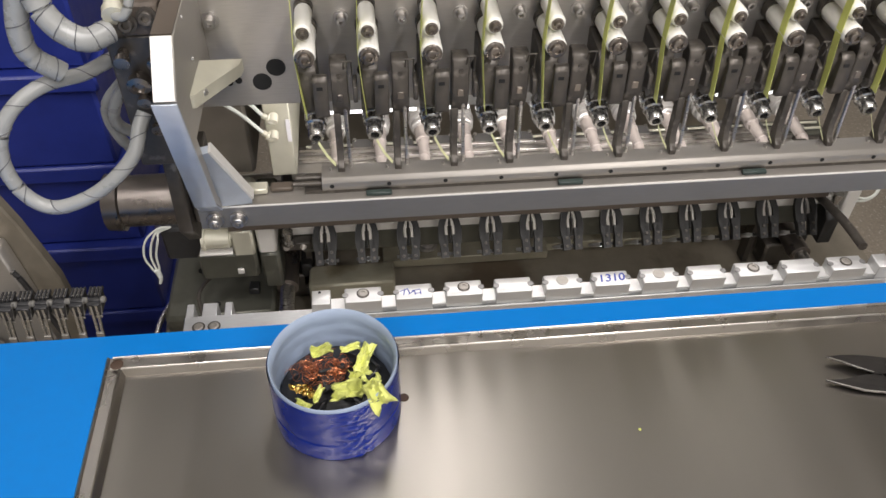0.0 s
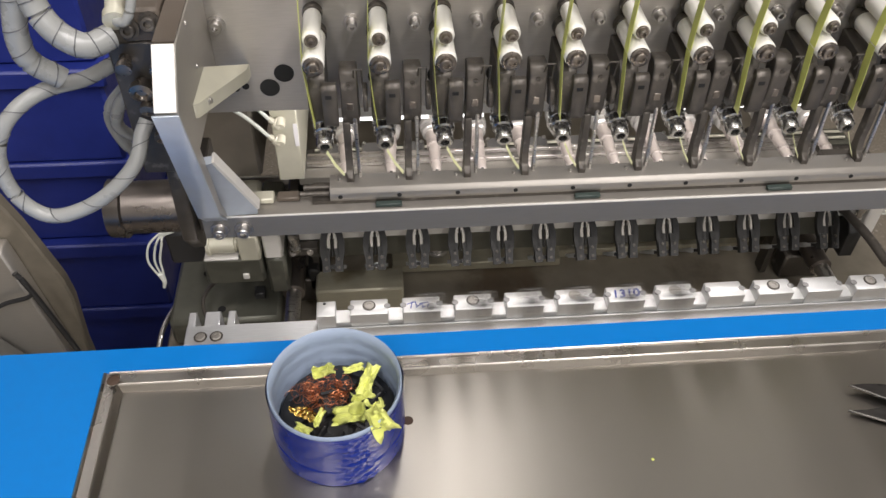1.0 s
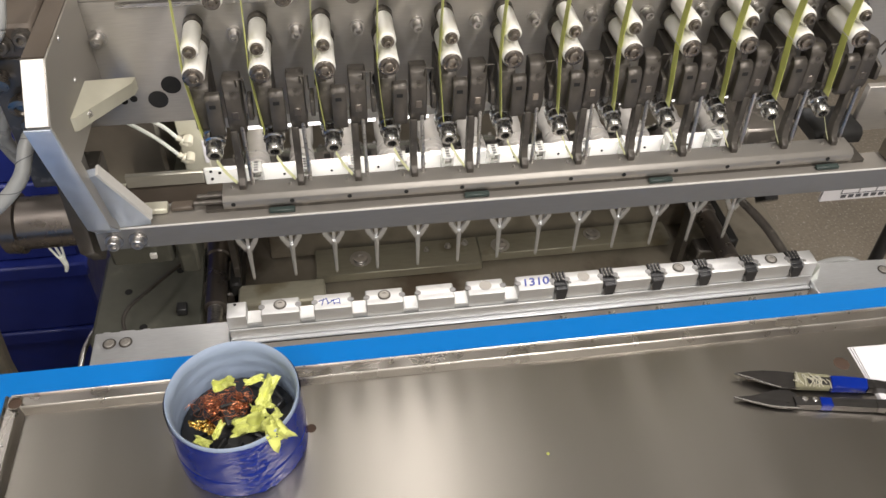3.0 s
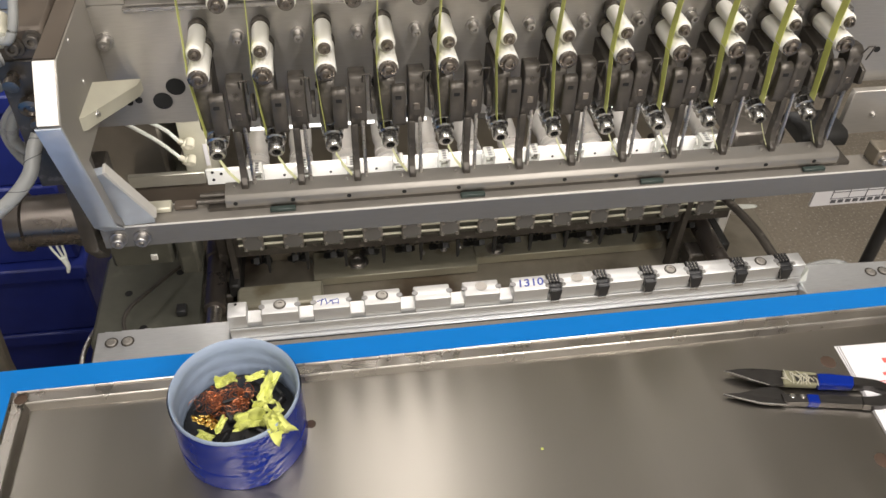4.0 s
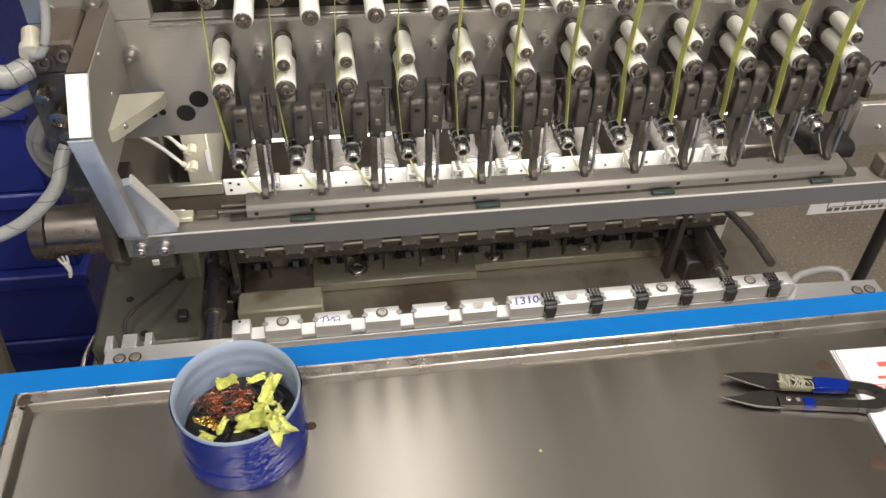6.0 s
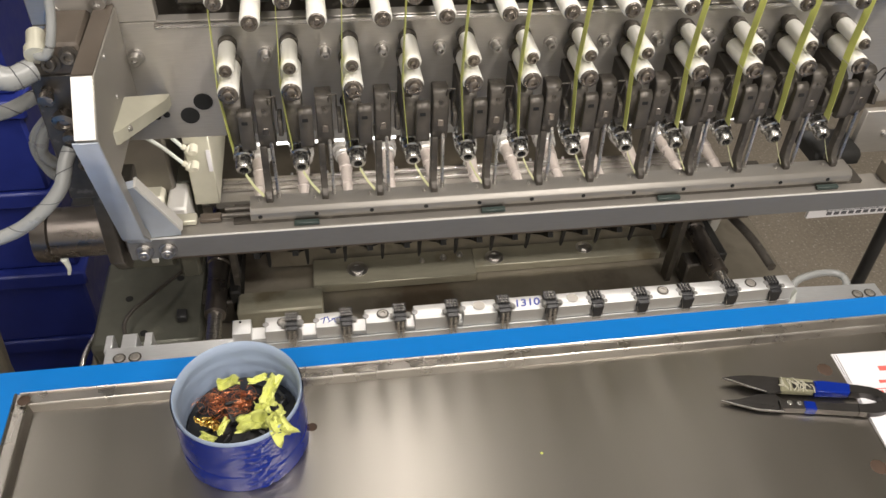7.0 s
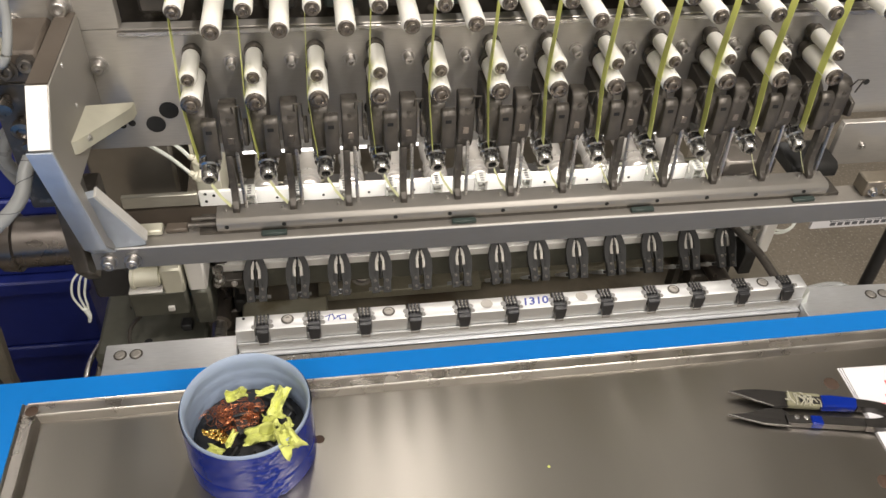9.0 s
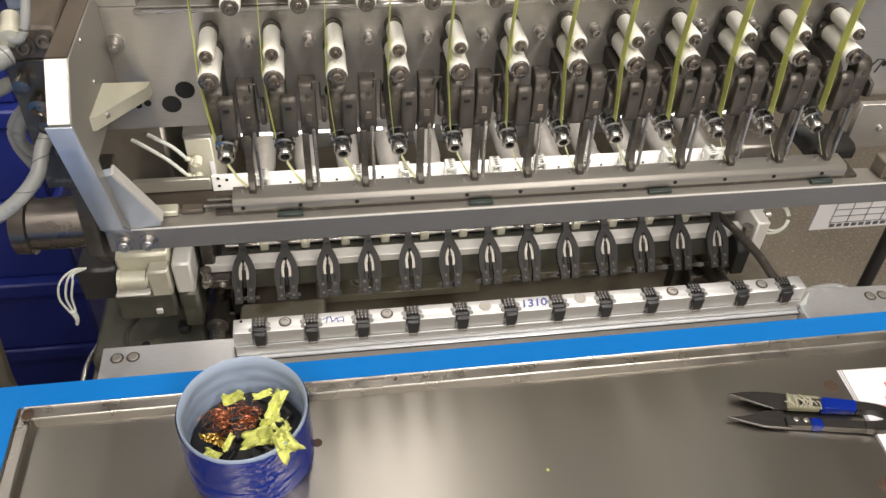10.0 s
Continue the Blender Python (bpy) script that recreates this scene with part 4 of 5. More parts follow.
    part("panel_screw", bm_bolt((0.486, 0.012, 0.918), (0, -1, 0), 0.002, 0.003), SCREW, head)
    blk = part("end_block", bm_box(0.4705, 0.500, -0.030, -0.0145, 0.8988, 0.913, 0.001), BASE, head, "brown steel end block")
    for x, z in ((0.477, 0.904), (0.490, 0.904)):
        part("bolt", bm_bolt((x, -0.030, z), (0, -1, 0), 0.0028, 0.004), SCREW, blk)
    return head


HEAD = build_head()


def build_manifold():
    m = thing("air_manifold", "grey valve box with two white air tubes and cream block", "air manifold")
    part("valve_box", bm_box(-0.165, -0.0923, 0.115, 0.3145, 0.800, 0.8990, 0.003), VALVE, m, "satin grey sheet-steel box")
    part("tube_block", bm_box(-0.0771, -0.0550, 0.110, 0.3145, 0.800, 0.8852, 0.001), CREAM, m, "cream valve block")
    part("block_top", bm_box(-0.0776, -0.0545, 0.1092, 0.150, 0.8854, 0.8900, 0.0008), GREYBOX, m)
    part("block_label", bm_box(-0.0590, -0.0555, 0.1090, 0.1097, 0.838, 0.861), PAPER, m, "small white sticker")
    for a, b, e in (((-0.0970, 0.106, 0.8892), (-0.0767, 0.103, 0.8710), (-0.0682, 0.102, 0.8647)), ((-0.1106, 0.106, 0.8846), (-0.0787, 0.103, 0.8535), (-0.0699, 0.102, 0.8470))):
        a, b, e = Vector(a), Vector(b), Vector(e)
        t = part("air_tube", bm_tube(smooth_path([a + Vector((-0.008, 0.006, 0.001)), a, a.lerp(b, 0.5) + Vector((0.001, 0, 0.0015)), b], 6), 0.0017, 8), TUBE, m, "thin white air tube")
        el = part("tube_elbow", bm_lathe([(0, 0.0026), (0.004, 0.0026), (0.0042, 0.0042), (0.0095, 0.0042), (0.0105, 0.0034)], b, e, 14), ELBOW, m, "cream tube elbow")
        part("elbow_leg", bm_lathe([(0, 0.0036), (0.002, 0.0043), (0.0075, 0.0043), (0.008, 0.0030)], e + Vector((0, -0.0035, 0.0015)), e + Vector((0, 1, 0.35)), 14), ELBOW, el)
    return m


build_manifold()

# ---- beam that carries the clear bobbins ----
def build_beam():
    beam = thing("bobbin_beam", "bright white beam with clear plastic bobbins in a row", "beam")
    part("beam_body", bm_box(-0.058, 0.408, 0.088, 0.093, 0.846, 0.8612, 0.0008), BEAM_WHITE, beam)
    part("beam_arm", bm_box(-0.122, -0.0585, 0.088, 0.093, 0.848, 0.8605, 0.0008), BARE, beam, "bare steel end of the beam")
    part("under_plate", bm_box(-0.125, 0.450, 0.089, 0.103, 0.8270, 0.8455, 0.0008), BROWN, beam)
    part("end_block", bm_box(0.405, 0.452, 0.060, 0.112, 0.868, 0.884, 0.002), DARK, beam)
    for x, z in ((-0.052, 0.860), (-0.052, 0.852), (-0.045, 0.858)):
        part("beam_hole", bm_lathe([(0, 0.0014), (0.0004, 0.0014)], (x, 0.0879, z), (x, -1, z), 10), HOLE, beam)
    me = bm_box(-0.0046, 0.0046, 0.0735, 0.0875, 0.8630, 0.8648, 0.0004)
    bm_box(-0.0046, 0.0046, 0.0735, 0.0875, 0.8440, 0.8460, 0.0003, me)
    bm_box(-0.0046, -0.0030, 0.075, 0.0875, 0.8460, 0.8630, 0, me)
    bm_box(0.0030, 0.0046, 0.075, 0.0875, 0.8460, 0.8630, 0, me)
    bm_box(-0.0030, 0.0030, 0.077, 0.080, 0.8530, 0.8555, 0, me)
    body = mesh_of("clear_bobbin", me, CLEAR)
    pin = bmesh.new()
    for k in range(4):
        bm_box(-0.0017, 0.0017, 0.0742 + k * 0.0034, 0.0760 + k * 0.0034, 0.8649, 0.8652, 0, pin)
    pins = mesh_of("bobbin_pin", pin, BLACK)
    for i in range(N):
        b = part("clear_bobbin", body, CLEAR, beam, "clear plastic bobbin", at=pose(-0.0135 + i * P, -0.002, 0.005))
        part("bobbin_pin", pins, BLACK, b)
        part("beam_hole", bm_lathe([(0, 0.0012), (0.0004, 0.0012)], (0.008 + i * P, 0.0879, 0.852), (0.008 + i * P, -1, 0.852), 8), HOLE, beam)
    return beam


BEAM = build_beam()

# ---- fixture that holds the black bobbins ----
FY, FZ = -0.0364, 0.7931


def build_fixture():
    # local: x along the row from the first screw, y from the screw line, z from the block tops
    fx = thing("bobbin_fixture", "white aluminium bobbin fixture with twelve slots", "fixture")
    yb, yf = 0.0065, -0.0085
    bolt = mesh_of("socket_screw", bm_lathe([(0, 0.0038), (0.0006, 0.0038), (0.0009, 0.0033), (0.0008, 0.0019), (0.0001, 0.0017)], (0, 0, 0.00005), (0, 0, 1), 16), BAR)
    well = mesh_of("screw_well", bm_lathe([(0, 0.0051), (0.0003, 0.0051)], (0, 0, 0.00002), (0, 0, 1), 18), DARK)
    dimple = mesh_of("counterbore", bm_lathe([(0, 0.0048), (0.0004, 0.0050)], (0, 0, 0.00005), (0, 0, 1), 16), BAR)
    notch = mesh_of("locating_pin", bm_lathe([(0, 0.0025), (0.0008, 0.0025), (0.0010, 0.0014)], (0, 0, -0.0006), (0, 0, 1), 14), BAR_FACE)
    block = mesh_of("locating_block", bm_prism([(-0.0145, -0.022), (-0.0145, -0.0006), (-0.0135, 0.0), (0.0135, 0.0), (0.0145, -0.0006), (0.0145, -0.022)], "y", yf, yb, 0.0004), WHITE_ALU)
    for i in range(N - 1):
        b = part("locating_block", block, WHITE_ALU, fx, at=pose(i * P, 0, 0))
        for sx in (-1, 1):
            part("locating_pin", notch, SCREW, b, at=pose(sx * 0.0138, -0.001, 0))
        if i % 2 == 0:
            part("screw_well", well if i not in (4, 6) else dimple, GREYBOX, b)
            if i not in (4, 6):
                part("socket_screw", bolt, SCREW, b, at=pose(0, 0, 0.0003))
    for x0, x1 in ((-0.040, -0.0255), (0.4255, 0.4375)):
        part("end_block", bm_prism([(x0, -0.022), (x0, -0.0005), (x0 + 0.0005, 0), (x1 - 0.0005, 0), (x1, -0.0005), (x1, -0.022)], "y", yf, yb, 0.0003), WHITE_ALU, fx)
    part("end_hole", bm_lathe([(0, 0.0012), (0.0003, 0.0012)], (-0.034, 0.004, 0.0), (-0.034, 0.004, 1), 10), HOLE, fx)
    part("slot_bar", bm_box(-0.0398, 0.4373, yf + 0.001, yb - 0.001, -0.022, -0.0095, 0.0004), WHITE_ALU, fx)
    part("front_plate", bm_box(-0.0395, 0.437, yf - 0.002, yf - 0.0004, -0.024, -0.0135, 0.0003), WHITE_ALU, fx)
    part("lower_plate", bm_box(-0.0400, 0.4370, yf - 0.006, yb + 0.01, -0.034, -0.0245, 0.0006), ALU, fx)
    # black strip paints the shade in the groove
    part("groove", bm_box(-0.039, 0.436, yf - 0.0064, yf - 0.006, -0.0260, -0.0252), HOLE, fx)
    # flanges at both ends
    for x0, x1, sx in ((-0.142, -0.0405, -1), (0.4375, 0.530, 1)):
        part("end_flange", bm_prism([(x0, -0.030), (x0, 0.006), (x1, 0.006), (x1, -0.030)] if sx < 0 else [(x0, -0.030), (x0, 0.010), (x1, 0.006), (x1, -0.030)], "z", -0.032, -0.020, 0.0008), ALU, fx)
        for k in (0, 1):
            x = (-0.130 + k * 0.012) if sx < 0 else (0.506 + k * 0.012)
            part("screw_well", well, FORK, fx, at=pose(x, -0.006, -0.0199))
            part("socket_screw", bolt, SCREW, fx, at=pose(x, -0.006, -0.0196))
    part("corner_guard", bm_prism([(0.4378, -0.020), (0.444, -0.020), (0.441, -0.005)], "y", -0.009, -0.001), TUBE, fx, "white plastic corner")
    # writing on two of the blocks
    cu = bpy.data.curves.new("marker_writing", "FONT")
    cu.body, cu.size, cu.align_x, cu.align_y, cu.extrude = "1310", 0.0112, "CENTER", "CENTER", 0.00008
    cu.offset, cu.shear = 0.00022, 0.18
    tmp = new("writing_tmp", cu)
    me = bpy.data.meshes.new_from_object(tmp.evaluated_get(bpy.context.evaluated_depsgraph_get()))
    bpy.data.objects.remove(tmp)
    me.materials.clear()
    me.materials.append(INK)
    part("marker_writing", me, INK, fx, "handwritten blue number 1310", at=pose(5 * P, -0.001, 0.00015, 0, 0, 2))
    bm = bmesh.new()
    rnd = random.Random(3)
    for k, (x, y, w, h, a) in enumerate(((-0.008, 0.001, 0.006, 0.0009, 20), (-0.0075, -0.001, 0.0009, 0.007, -12), (-0.004, 0.0, 0.0009, 0.006, 15), (-0.002, -0.002, 0.006, 0.0008, 35), (0.002, 0.0005, 0.007, 0.0009, 12), (0.003, -0.003, 0.005, 0.0008, 0), (0.001, -0.002, 0.0008, 0.005, 5), (0.0055, -0.002, 0.0008, 0.005, 0))):
        made = bmesh.ops.create_cube(bm, size=1.0)["verts"]
        bmesh.ops.scale(bm, vec=(w, h, 0.0001), verts=made)
        bmesh.ops.rotate(bm, matrix=Euler((0, 0, radians(a))).to_matrix(), verts=made)
        bmesh.ops.translate(bm, vec=(x, y - 0.0005, 0.00012), verts=made)
    part("marker_bars", bm, INK, fx, "blue marker strokes", at=pose(P, 0, 0))
    return fx


FIXTURE = build_fixture()

# ---- gripper bar: turns about its long shaft ----
GY, GZ = 0.185, 0.733


def build_grippers():
    g = thing("gripper_bar", "dark gripper forks in a row on a cream turning beam", "gripper bar", at=pose(0, GY, GZ))
    part("beam", bm_box(-0.062, 0.480, -0.040, -0.002, 0.014, 0.0445, 0.001), DARK, g, "dark beam")
    part("beam_front", bm_box(-0.060, 0.480, -0.071, -0.0402, -0.036, -0.0105, 0.001), OLIVE, g)
    part("beam_cap", bm_box(-0.074, 0.482, -0.0725, -0.0580, -0.0102, -0.001, 0.0008), MATT, g, "pale ground top strip")
    part("beam_web", bm_box(-0.060, 0.480, -0.0575, -0.0402, -0.0102, -0.004, 0.0008), OLIVE, g)
    part("shaft", bm_rod((-0.13, 0, 0), (0.47, 0, 0), 0.009, 16), STEEL, g)
    # fork: arch, two legs and a tip, inclined to the front
    def fork_at(u, v):
        # u along the fork from the tip, v across
        return Vector((v, -0.105 + u * 0.70, -0.016 + u * 0.72))
    bm = bmesh.new()
    def ribbon(points, w, th):
        bm_tube([fork_at(u, v) for u, v in points], 0, bm=bm, flat=(th, w, (0, -0.72, 0.70)))
    for s in (-1, 1):
        ribbon([(0.008, s * 0.0072), (0.016, s * 0.0084), (0.024, s * 0.0084), (0.031, s * 0.0068), (0.037, s * 0.0042), (0.042, s * 0.0014)], 0.0060, 0.005)
        ribbon([(-0.004, s * 0.0056), (0.011, s * 0.0062)], 0.0072, 0.007)
        ribbon([(0.009, s * 0.0046), (0.018, s * 0.0042)], 0.0044, 0.005)
    ribbon([(0.037, 0), (0.048, 0)], 0.0075, 0.006)
    ribbon([(0.046, 0), (0.075, 0)], 0.0060, 0.006)
    fork = mesh_of("gripper_fork", bm, FORK)
    studs = bmesh.new()
    for s in (-1, 1):
        for u in (0.000, 0.008):
            c = fork_at(u, s * 0.0058)
            w = Vector((0, -0.72, 0.70))
            bm_lathe([(0, 0.0016), (0.0012, 0.0014), (0.0013, 0.0007)], c + w * 0.0036, c + w, 8, studs)
    stud = mesh_of("fork_stud", studs, DARK)
    ins = bmesh.new()
    for s in (-1, 1):
        bm_tube([fork_at(u, s * v) for u, v in ((0.017, 0.0030), (0.022, 0.0034), (0.028, 0.0032), (0.034, 0.0014))], 0, bm=ins, flat=(0.0016, 0.0026, (0, -0.72, 0.70)))
    inset = mesh_of("fork_inset", ins, BAR)
    tb = bm_rod(fork_at(0.010, 0), fork_at(0.040, 0), 0.0011, 8)
    yb = bmesh.new()

    def hook_at(s, v):
        return Vector((v, -0.103 + 0.707 * s, -0.018 - 0.707 * s))
    for sx in (-1, 1):
        bm_tube([hook_at(0.016, sx * 0.0060), hook_at(0.022, sx * 0.0090), hook_at(0.030, sx * 0.0080), hook_at(0.042, sx * 0.0016)], 0, bm=yb, flat=(0.0034, 0.0044, (0, -0.707, -0.707)))
    bm_tube([hook_at(0.016, 0), hook_at(0.042, 0)], 0, bm=yb, flat=(0.0016, 0.0030, (0, -0.707, -0.707)))
    bm_tube([hook_at(0.039, 0), hook_at(0.050, 0), hook_at(0.064, 0), hook_at(0.081, 0)], lambda u: 0.0027 - 0.0012 * u, 8, yb)
    root = mesh_of("pin_root", bm_tube([(0, -0.103, -0.018), (0, -0.0908, -0.0302)], 0, flat=(0.0030, 0.0034, (0, -0.707, -0.707))), FORK)
    # bright second fork shape, added for how the fork shines when turned
    hook = mesh_of("fork_hook", yb, ALU)
    tip = mesh_of("fork_tip", tb, FORK)
    for i in range(N + 1):
        f = part("gripper_fork", fork, DARK, g, "blackened gripper fork", at=pose(-0.036 + i * P, 0, 0))
        part("fork_stud", stud, BAR, f)
        part("fork_tip", tip, FORK, f)
        part("fork_inset", inset, BAR, f, "pale inner blade")
        for sx in (-1, 0, 1):
            part("pin_root", root, FORK, f, at=pose(sx * 0.0058, 0, 0))
        part("fork_hook", hook, ALU, f, "bright copy of the fork, as lit when turned")
    # square caps on the back of the bar, pale rods in the gaps between them
    pad = mesh_of("cylinder_cap", bm_box(-0.0102, 0.0102, -0.0250, -0.0040, 0.0462, 0.0515, 0.0008), BAR)
    face = mesh_of("cap_face", bm_box(-0.0084, 0.0084, -0.0232, -0.0060, 0.0516, 0.0522, 0.0002), BAR_FACE)
    ps = mesh_of("cap_screw", bm_lathe([(0, 0.0020), (0.0014, 0.0018), (0.0015, 0.0008), (0.0008, 0.0007)], (0, 0, 0.0522), (0, 0, 1), 10), SCREW)
    part("rod_trough", bm_box(-0.050, 0.480, -0.0275, -0.0020, 0.0446, 0.0458, 0.0003), OLIVE, g)
    lipm = mesh_of("cap_lip", bm_box(-0.0120, 0.0120, -0.0275, -0.0260, 0.0462, 0.0502, 0.0004), OLIVE)
    for i in range(N + 1):
        p = part("cylinder_cap", pad, BAR, g, "small square cylinder cap with four screws", at=pose(-0.0347 + i * P, 0, 0))
        part("cap_face", face, BAR_FACE, p)
        part("cap_lip", lipm, OLIVE, p)
        for sx in (-1, 1):
            for y in (-0.0222, -0.0072):
                part("cap_screw", ps, SCREW, p, at=pose(sx * 0.0076, y, 0))
    for y in (-0.046, -0.038):
        part("tie_rod", bm_rod((-0.05, y, 0.016), (0.43, y, 0.016), 0.0018, 8), STEEL, g)
    for y in (-0.0195, -0.0100):
        part("tie_rod", bm_rod((-0.05, y, 0.0482), (0.475, y, 0.0482), 0.0015, 10), CREAM, g, "pale tie rod")
    # rods and clamps along the top of the bar, behind the pale strip
    for y, z, r in ((-0.0500, 0.004, 0.0022), (-0.0440, 0.007, 0.0016)):
        part("top_rod", bm_rod((-0.055, y, z), (0.480, y, z), r, 10), STEEL, g)
    clamp = mesh_of("rod_clamp", bm_box(-0.0045, 0.0045, -0.0535, -0.0415, -0.0035, 0.0075, 0.0012), CREAM)
    for i in range(N):
        part("rod_clamp", clamp, CREAM, g, at=pose(-0.017 + i * P, 0, 0))
    peg = mesh_of("peg", bm_prism([(-0.0022, -0.0405), (0.0022, -0.0405), (0.0018, -0.060), (0.0008, -0.066), (-0.0010, -0.066)], "z", 0.040, 0.044, 0.0003), FORK)
    for i in range(N):
        part("peg", peg, FORK, g, at=pose(-0.0235 + i * P, 0, 0))
    # actuator at the left end
    a = thing("rotary_actuator", "cream rotary actuator on a dark casting, with white cables", "actuator", at=pose(0, GY, GZ))
    act = part("actuator", bm_box(-0.150, -0.101, -0.086, -0.030, 0.0, 0.034, 0.003), CREAM, a, "cream rotary actuator")
    part("actuator_rod", bm_lathe([(0, 0.007), (0.001, 0.0105), (0.004, 0.0105), (0.0045, 0.0088), (0.026, 0.0088), (0.0265, 0.0070), (0.028, 0.0070)], (-0.1492, -0.094, 0.011), (1, -0.094, 0.011), 22), CREAM, act, "cream turned barrel")
    part("barrel_shelf", bm_box(-0.152, -0.1215, -0.104, -0.0862, -0.0015, 0.0008, 0.0006), MATT, act)
    part("barrel_clamp", bm_box(-0.1205, -0.1012, -0.102, -0.0862, -0.006, 0.026, 0.002), CREAM, act)
    part("actuator_base", bm_box(-0.1560, -0.1012, -0.098, -0.040, -0.040, -0.0062, 0.003), OLIVE, a, "dark grey casting")
    part("base_lug", bm_box(-0.121, -0.115, -0.1015, -0.0985, -0.030, -0.024, 0.0006), MATT, a)
    part("actuator_flange", bm_box(-0.0985, -0.0815, -0.098, -0.060, -0.008, 0.030, 0.002), MATT, a, "pale flange")
    part("flange_back", bm_box(-0.1005, -0.080, -0.0598, -0.030, -0.050, 0.030, 0.002), OLIVE, a)
    part("flange_foot", bm_box(-0.0985, -0.080, -0.0975, -0.0605, -0.056, -0.0085, 0.003), OLIVE, a)
    part("bearing_nut", bm_lathe([(0, 0.0035), (0.0005, 0.0050), (0.005, 0.0050), (0.0055, 0.0040), (0.014, 0.0040), (0.0145, 0.0052), (0.018, 0.0052)], (-0.0705, -0.088, -0.008), (-0.0705, -0.088, 1), 14), CHROME, g, "chromed bearing nut")
    part("bearing_arm", bm_box(-0.079, -0.050, -0.084, -0.0728, -0.020, -0.0105, 0.001), DARK, g)
    for x in (-0.074, -0.058):
        part("arm_screw", bm_bolt((x, -0.0842, -0.015), (0, -1, 0.2), 0.0022, 0.003), SCREW, g)
    part("cable_connector", bm_box(-0.186, -0.1505, -0.090, -0.050, -0.018, 0.022, 0.003), BLACK, a)
    for k, bend in enumerate((0.0, 0.006, 0.011)):
        part("cable_wrap", bm_tube(smooth_path([(-0.176, -0.086, 0.022), (-0.186, -0.092, 0.026 - bend * 0.4), (-0.1985 + bend, -0.096, 0.016), (-0.2035 + bend, -0.098, -0.002), (-0.200 + bend * 0.6, -0.098, -0.018), (-0.1955, -0.098, -0.028)], 6), 0.0011, 8), TUBE, a, "thin white cable")
    part("cable_tie", bm_tube(smooth_path([(-0.1960, -0.0985, -0.020), (-0.1945, -0.0990, -0.030), (-0.1965, -0.0990, -0.038)], 5), lambda u: 0.0030 - 0.0016 * u, 8), TUBE, a, "white taped cable end")
    part("end_bearing", bm_box(-0.076, -0.064, -0.07, -0.02, -0.005, 0.03, 0.002), DARK, g)
    part("end_plate", bm_box(0.4840, 0.4980, -0.090, -0.03, -0.02, 0.022, 0.002), MATT, g, "pale end plate")
    part("bearing_nut", bm_lathe([(0, 0.0035), (0.0005, 0.0055), (0.006, 0.0055), (0.0065, 0.0042), (0.014, 0.0042), (0.0145, 0.0055), (0.020, 0.0055)], (0.4755, -0.086, -0.004), (0.4755, -0.086, 1), 14), CHROME, g, "chromed bearing nut")
    part("end_arm", bm_prism([(-0.096, -0.044), (-0.096, -0.012), (-0.088, -0.004), (-0.074, -0.004), (-0.074, -0.044)], "x", 0.4685, 0.4825, 0.001), FORK, g)
    for k, r in enumerate((0.017, 0.013)):
        loop = [(0.516 + r * math.cos(w) * 1.25 + 0.003 * k, -0.062 + 0.010 * math.sin(w), 0.004 + r * 0.8 * math.sin(w)) for w in [0.5 * q for q in range(13)]]
        part("end_cable", bm_tube(smooth_path(loop, 3), 0.0013, 8), TUBE, g, "thin clear looped tube")
    part("end_fitting", bm_lathe([(0, 0.0028), (0.008, 0.0028), (0.0085, 0.0042), (0.014, 0.0042), (0.0145, 0.002)], (0.4982, -0.062, 0.008), (1, -0.11, 0.06), 12), SCREW, g)
    return g, a


GRIPPERS, ACTUATOR = build_grippers()

# ---- black bobbins and the six loading fingers ----
def bobbin_meshes():
    bm = bm_prism([(-0.0048, -0.0005), (0.0048, -0.0005), (0.0046, -0.006), (0.0038, -0.0125), (-0.0038, -0.0125), (-0.0046, -0.006)], "y", -0.0098, 0.0055, 0.0005)
    bm_box(-0.0052, 0.0052, -0.0060, -0.0030, -0.0060, 0.0006, 0.0005, bm)
    body = mesh_of("bobbin_body", bm, BLACK)
    comb = bmesh.new()
    for k in range(4):
        x = -0.0042 + k * 0.0028
        bm_box(x - 0.0008, x + 0.0008, -0.0015, 0.0078, -0.0006, 0.0020, 0.0003, comb)
    teeth = mesh_of("bobbin_teeth", comb, BLACK)
    k = bm_lathe([(0, 0.0018), (0.0006, 0.0027), (0.0026, 0.0027), (0.003, 0.0012)], (-0.0084, -0.0045, -0.0005), (1, -0.0045, -0.0005), 10)
    bm_lathe([(0, 0.0012), (0.0004, 0.0027), (0.0028, 0.0027), (0.0036, 0.0018)], (0.0050, -0.0045, -0.0005), (1, -0.0045, -0.0005), 10, k)
    knobs = mesh_of("bobbin_knob", k, GREYBOX)
    p = bmesh.new()
    for j in range(3):
        x = -0.0028 + j * 0.0028
        for y in (0.0005, 0.0035, 0.0065):
            bm_box(x - 0.00045, x + 0.00045, y - 0.0007, y + 0.0007, -0.0004, 0.0011, 0, p)
    for sx in (-1, 1):
        bm_rod((sx * 0.0046, -0.0062, -0.0010), (sx * 0.0043, -0.0102, -0.0105), 0.0004, 5, p)
    bm_box(-0.0036, 0.0036, -0.0100, -0.0085, -0.0150, -0.0128, 0.0003, p)
    pins = mesh_of("lead_comb", p, BAR)
    return body, teeth, knobs, pins


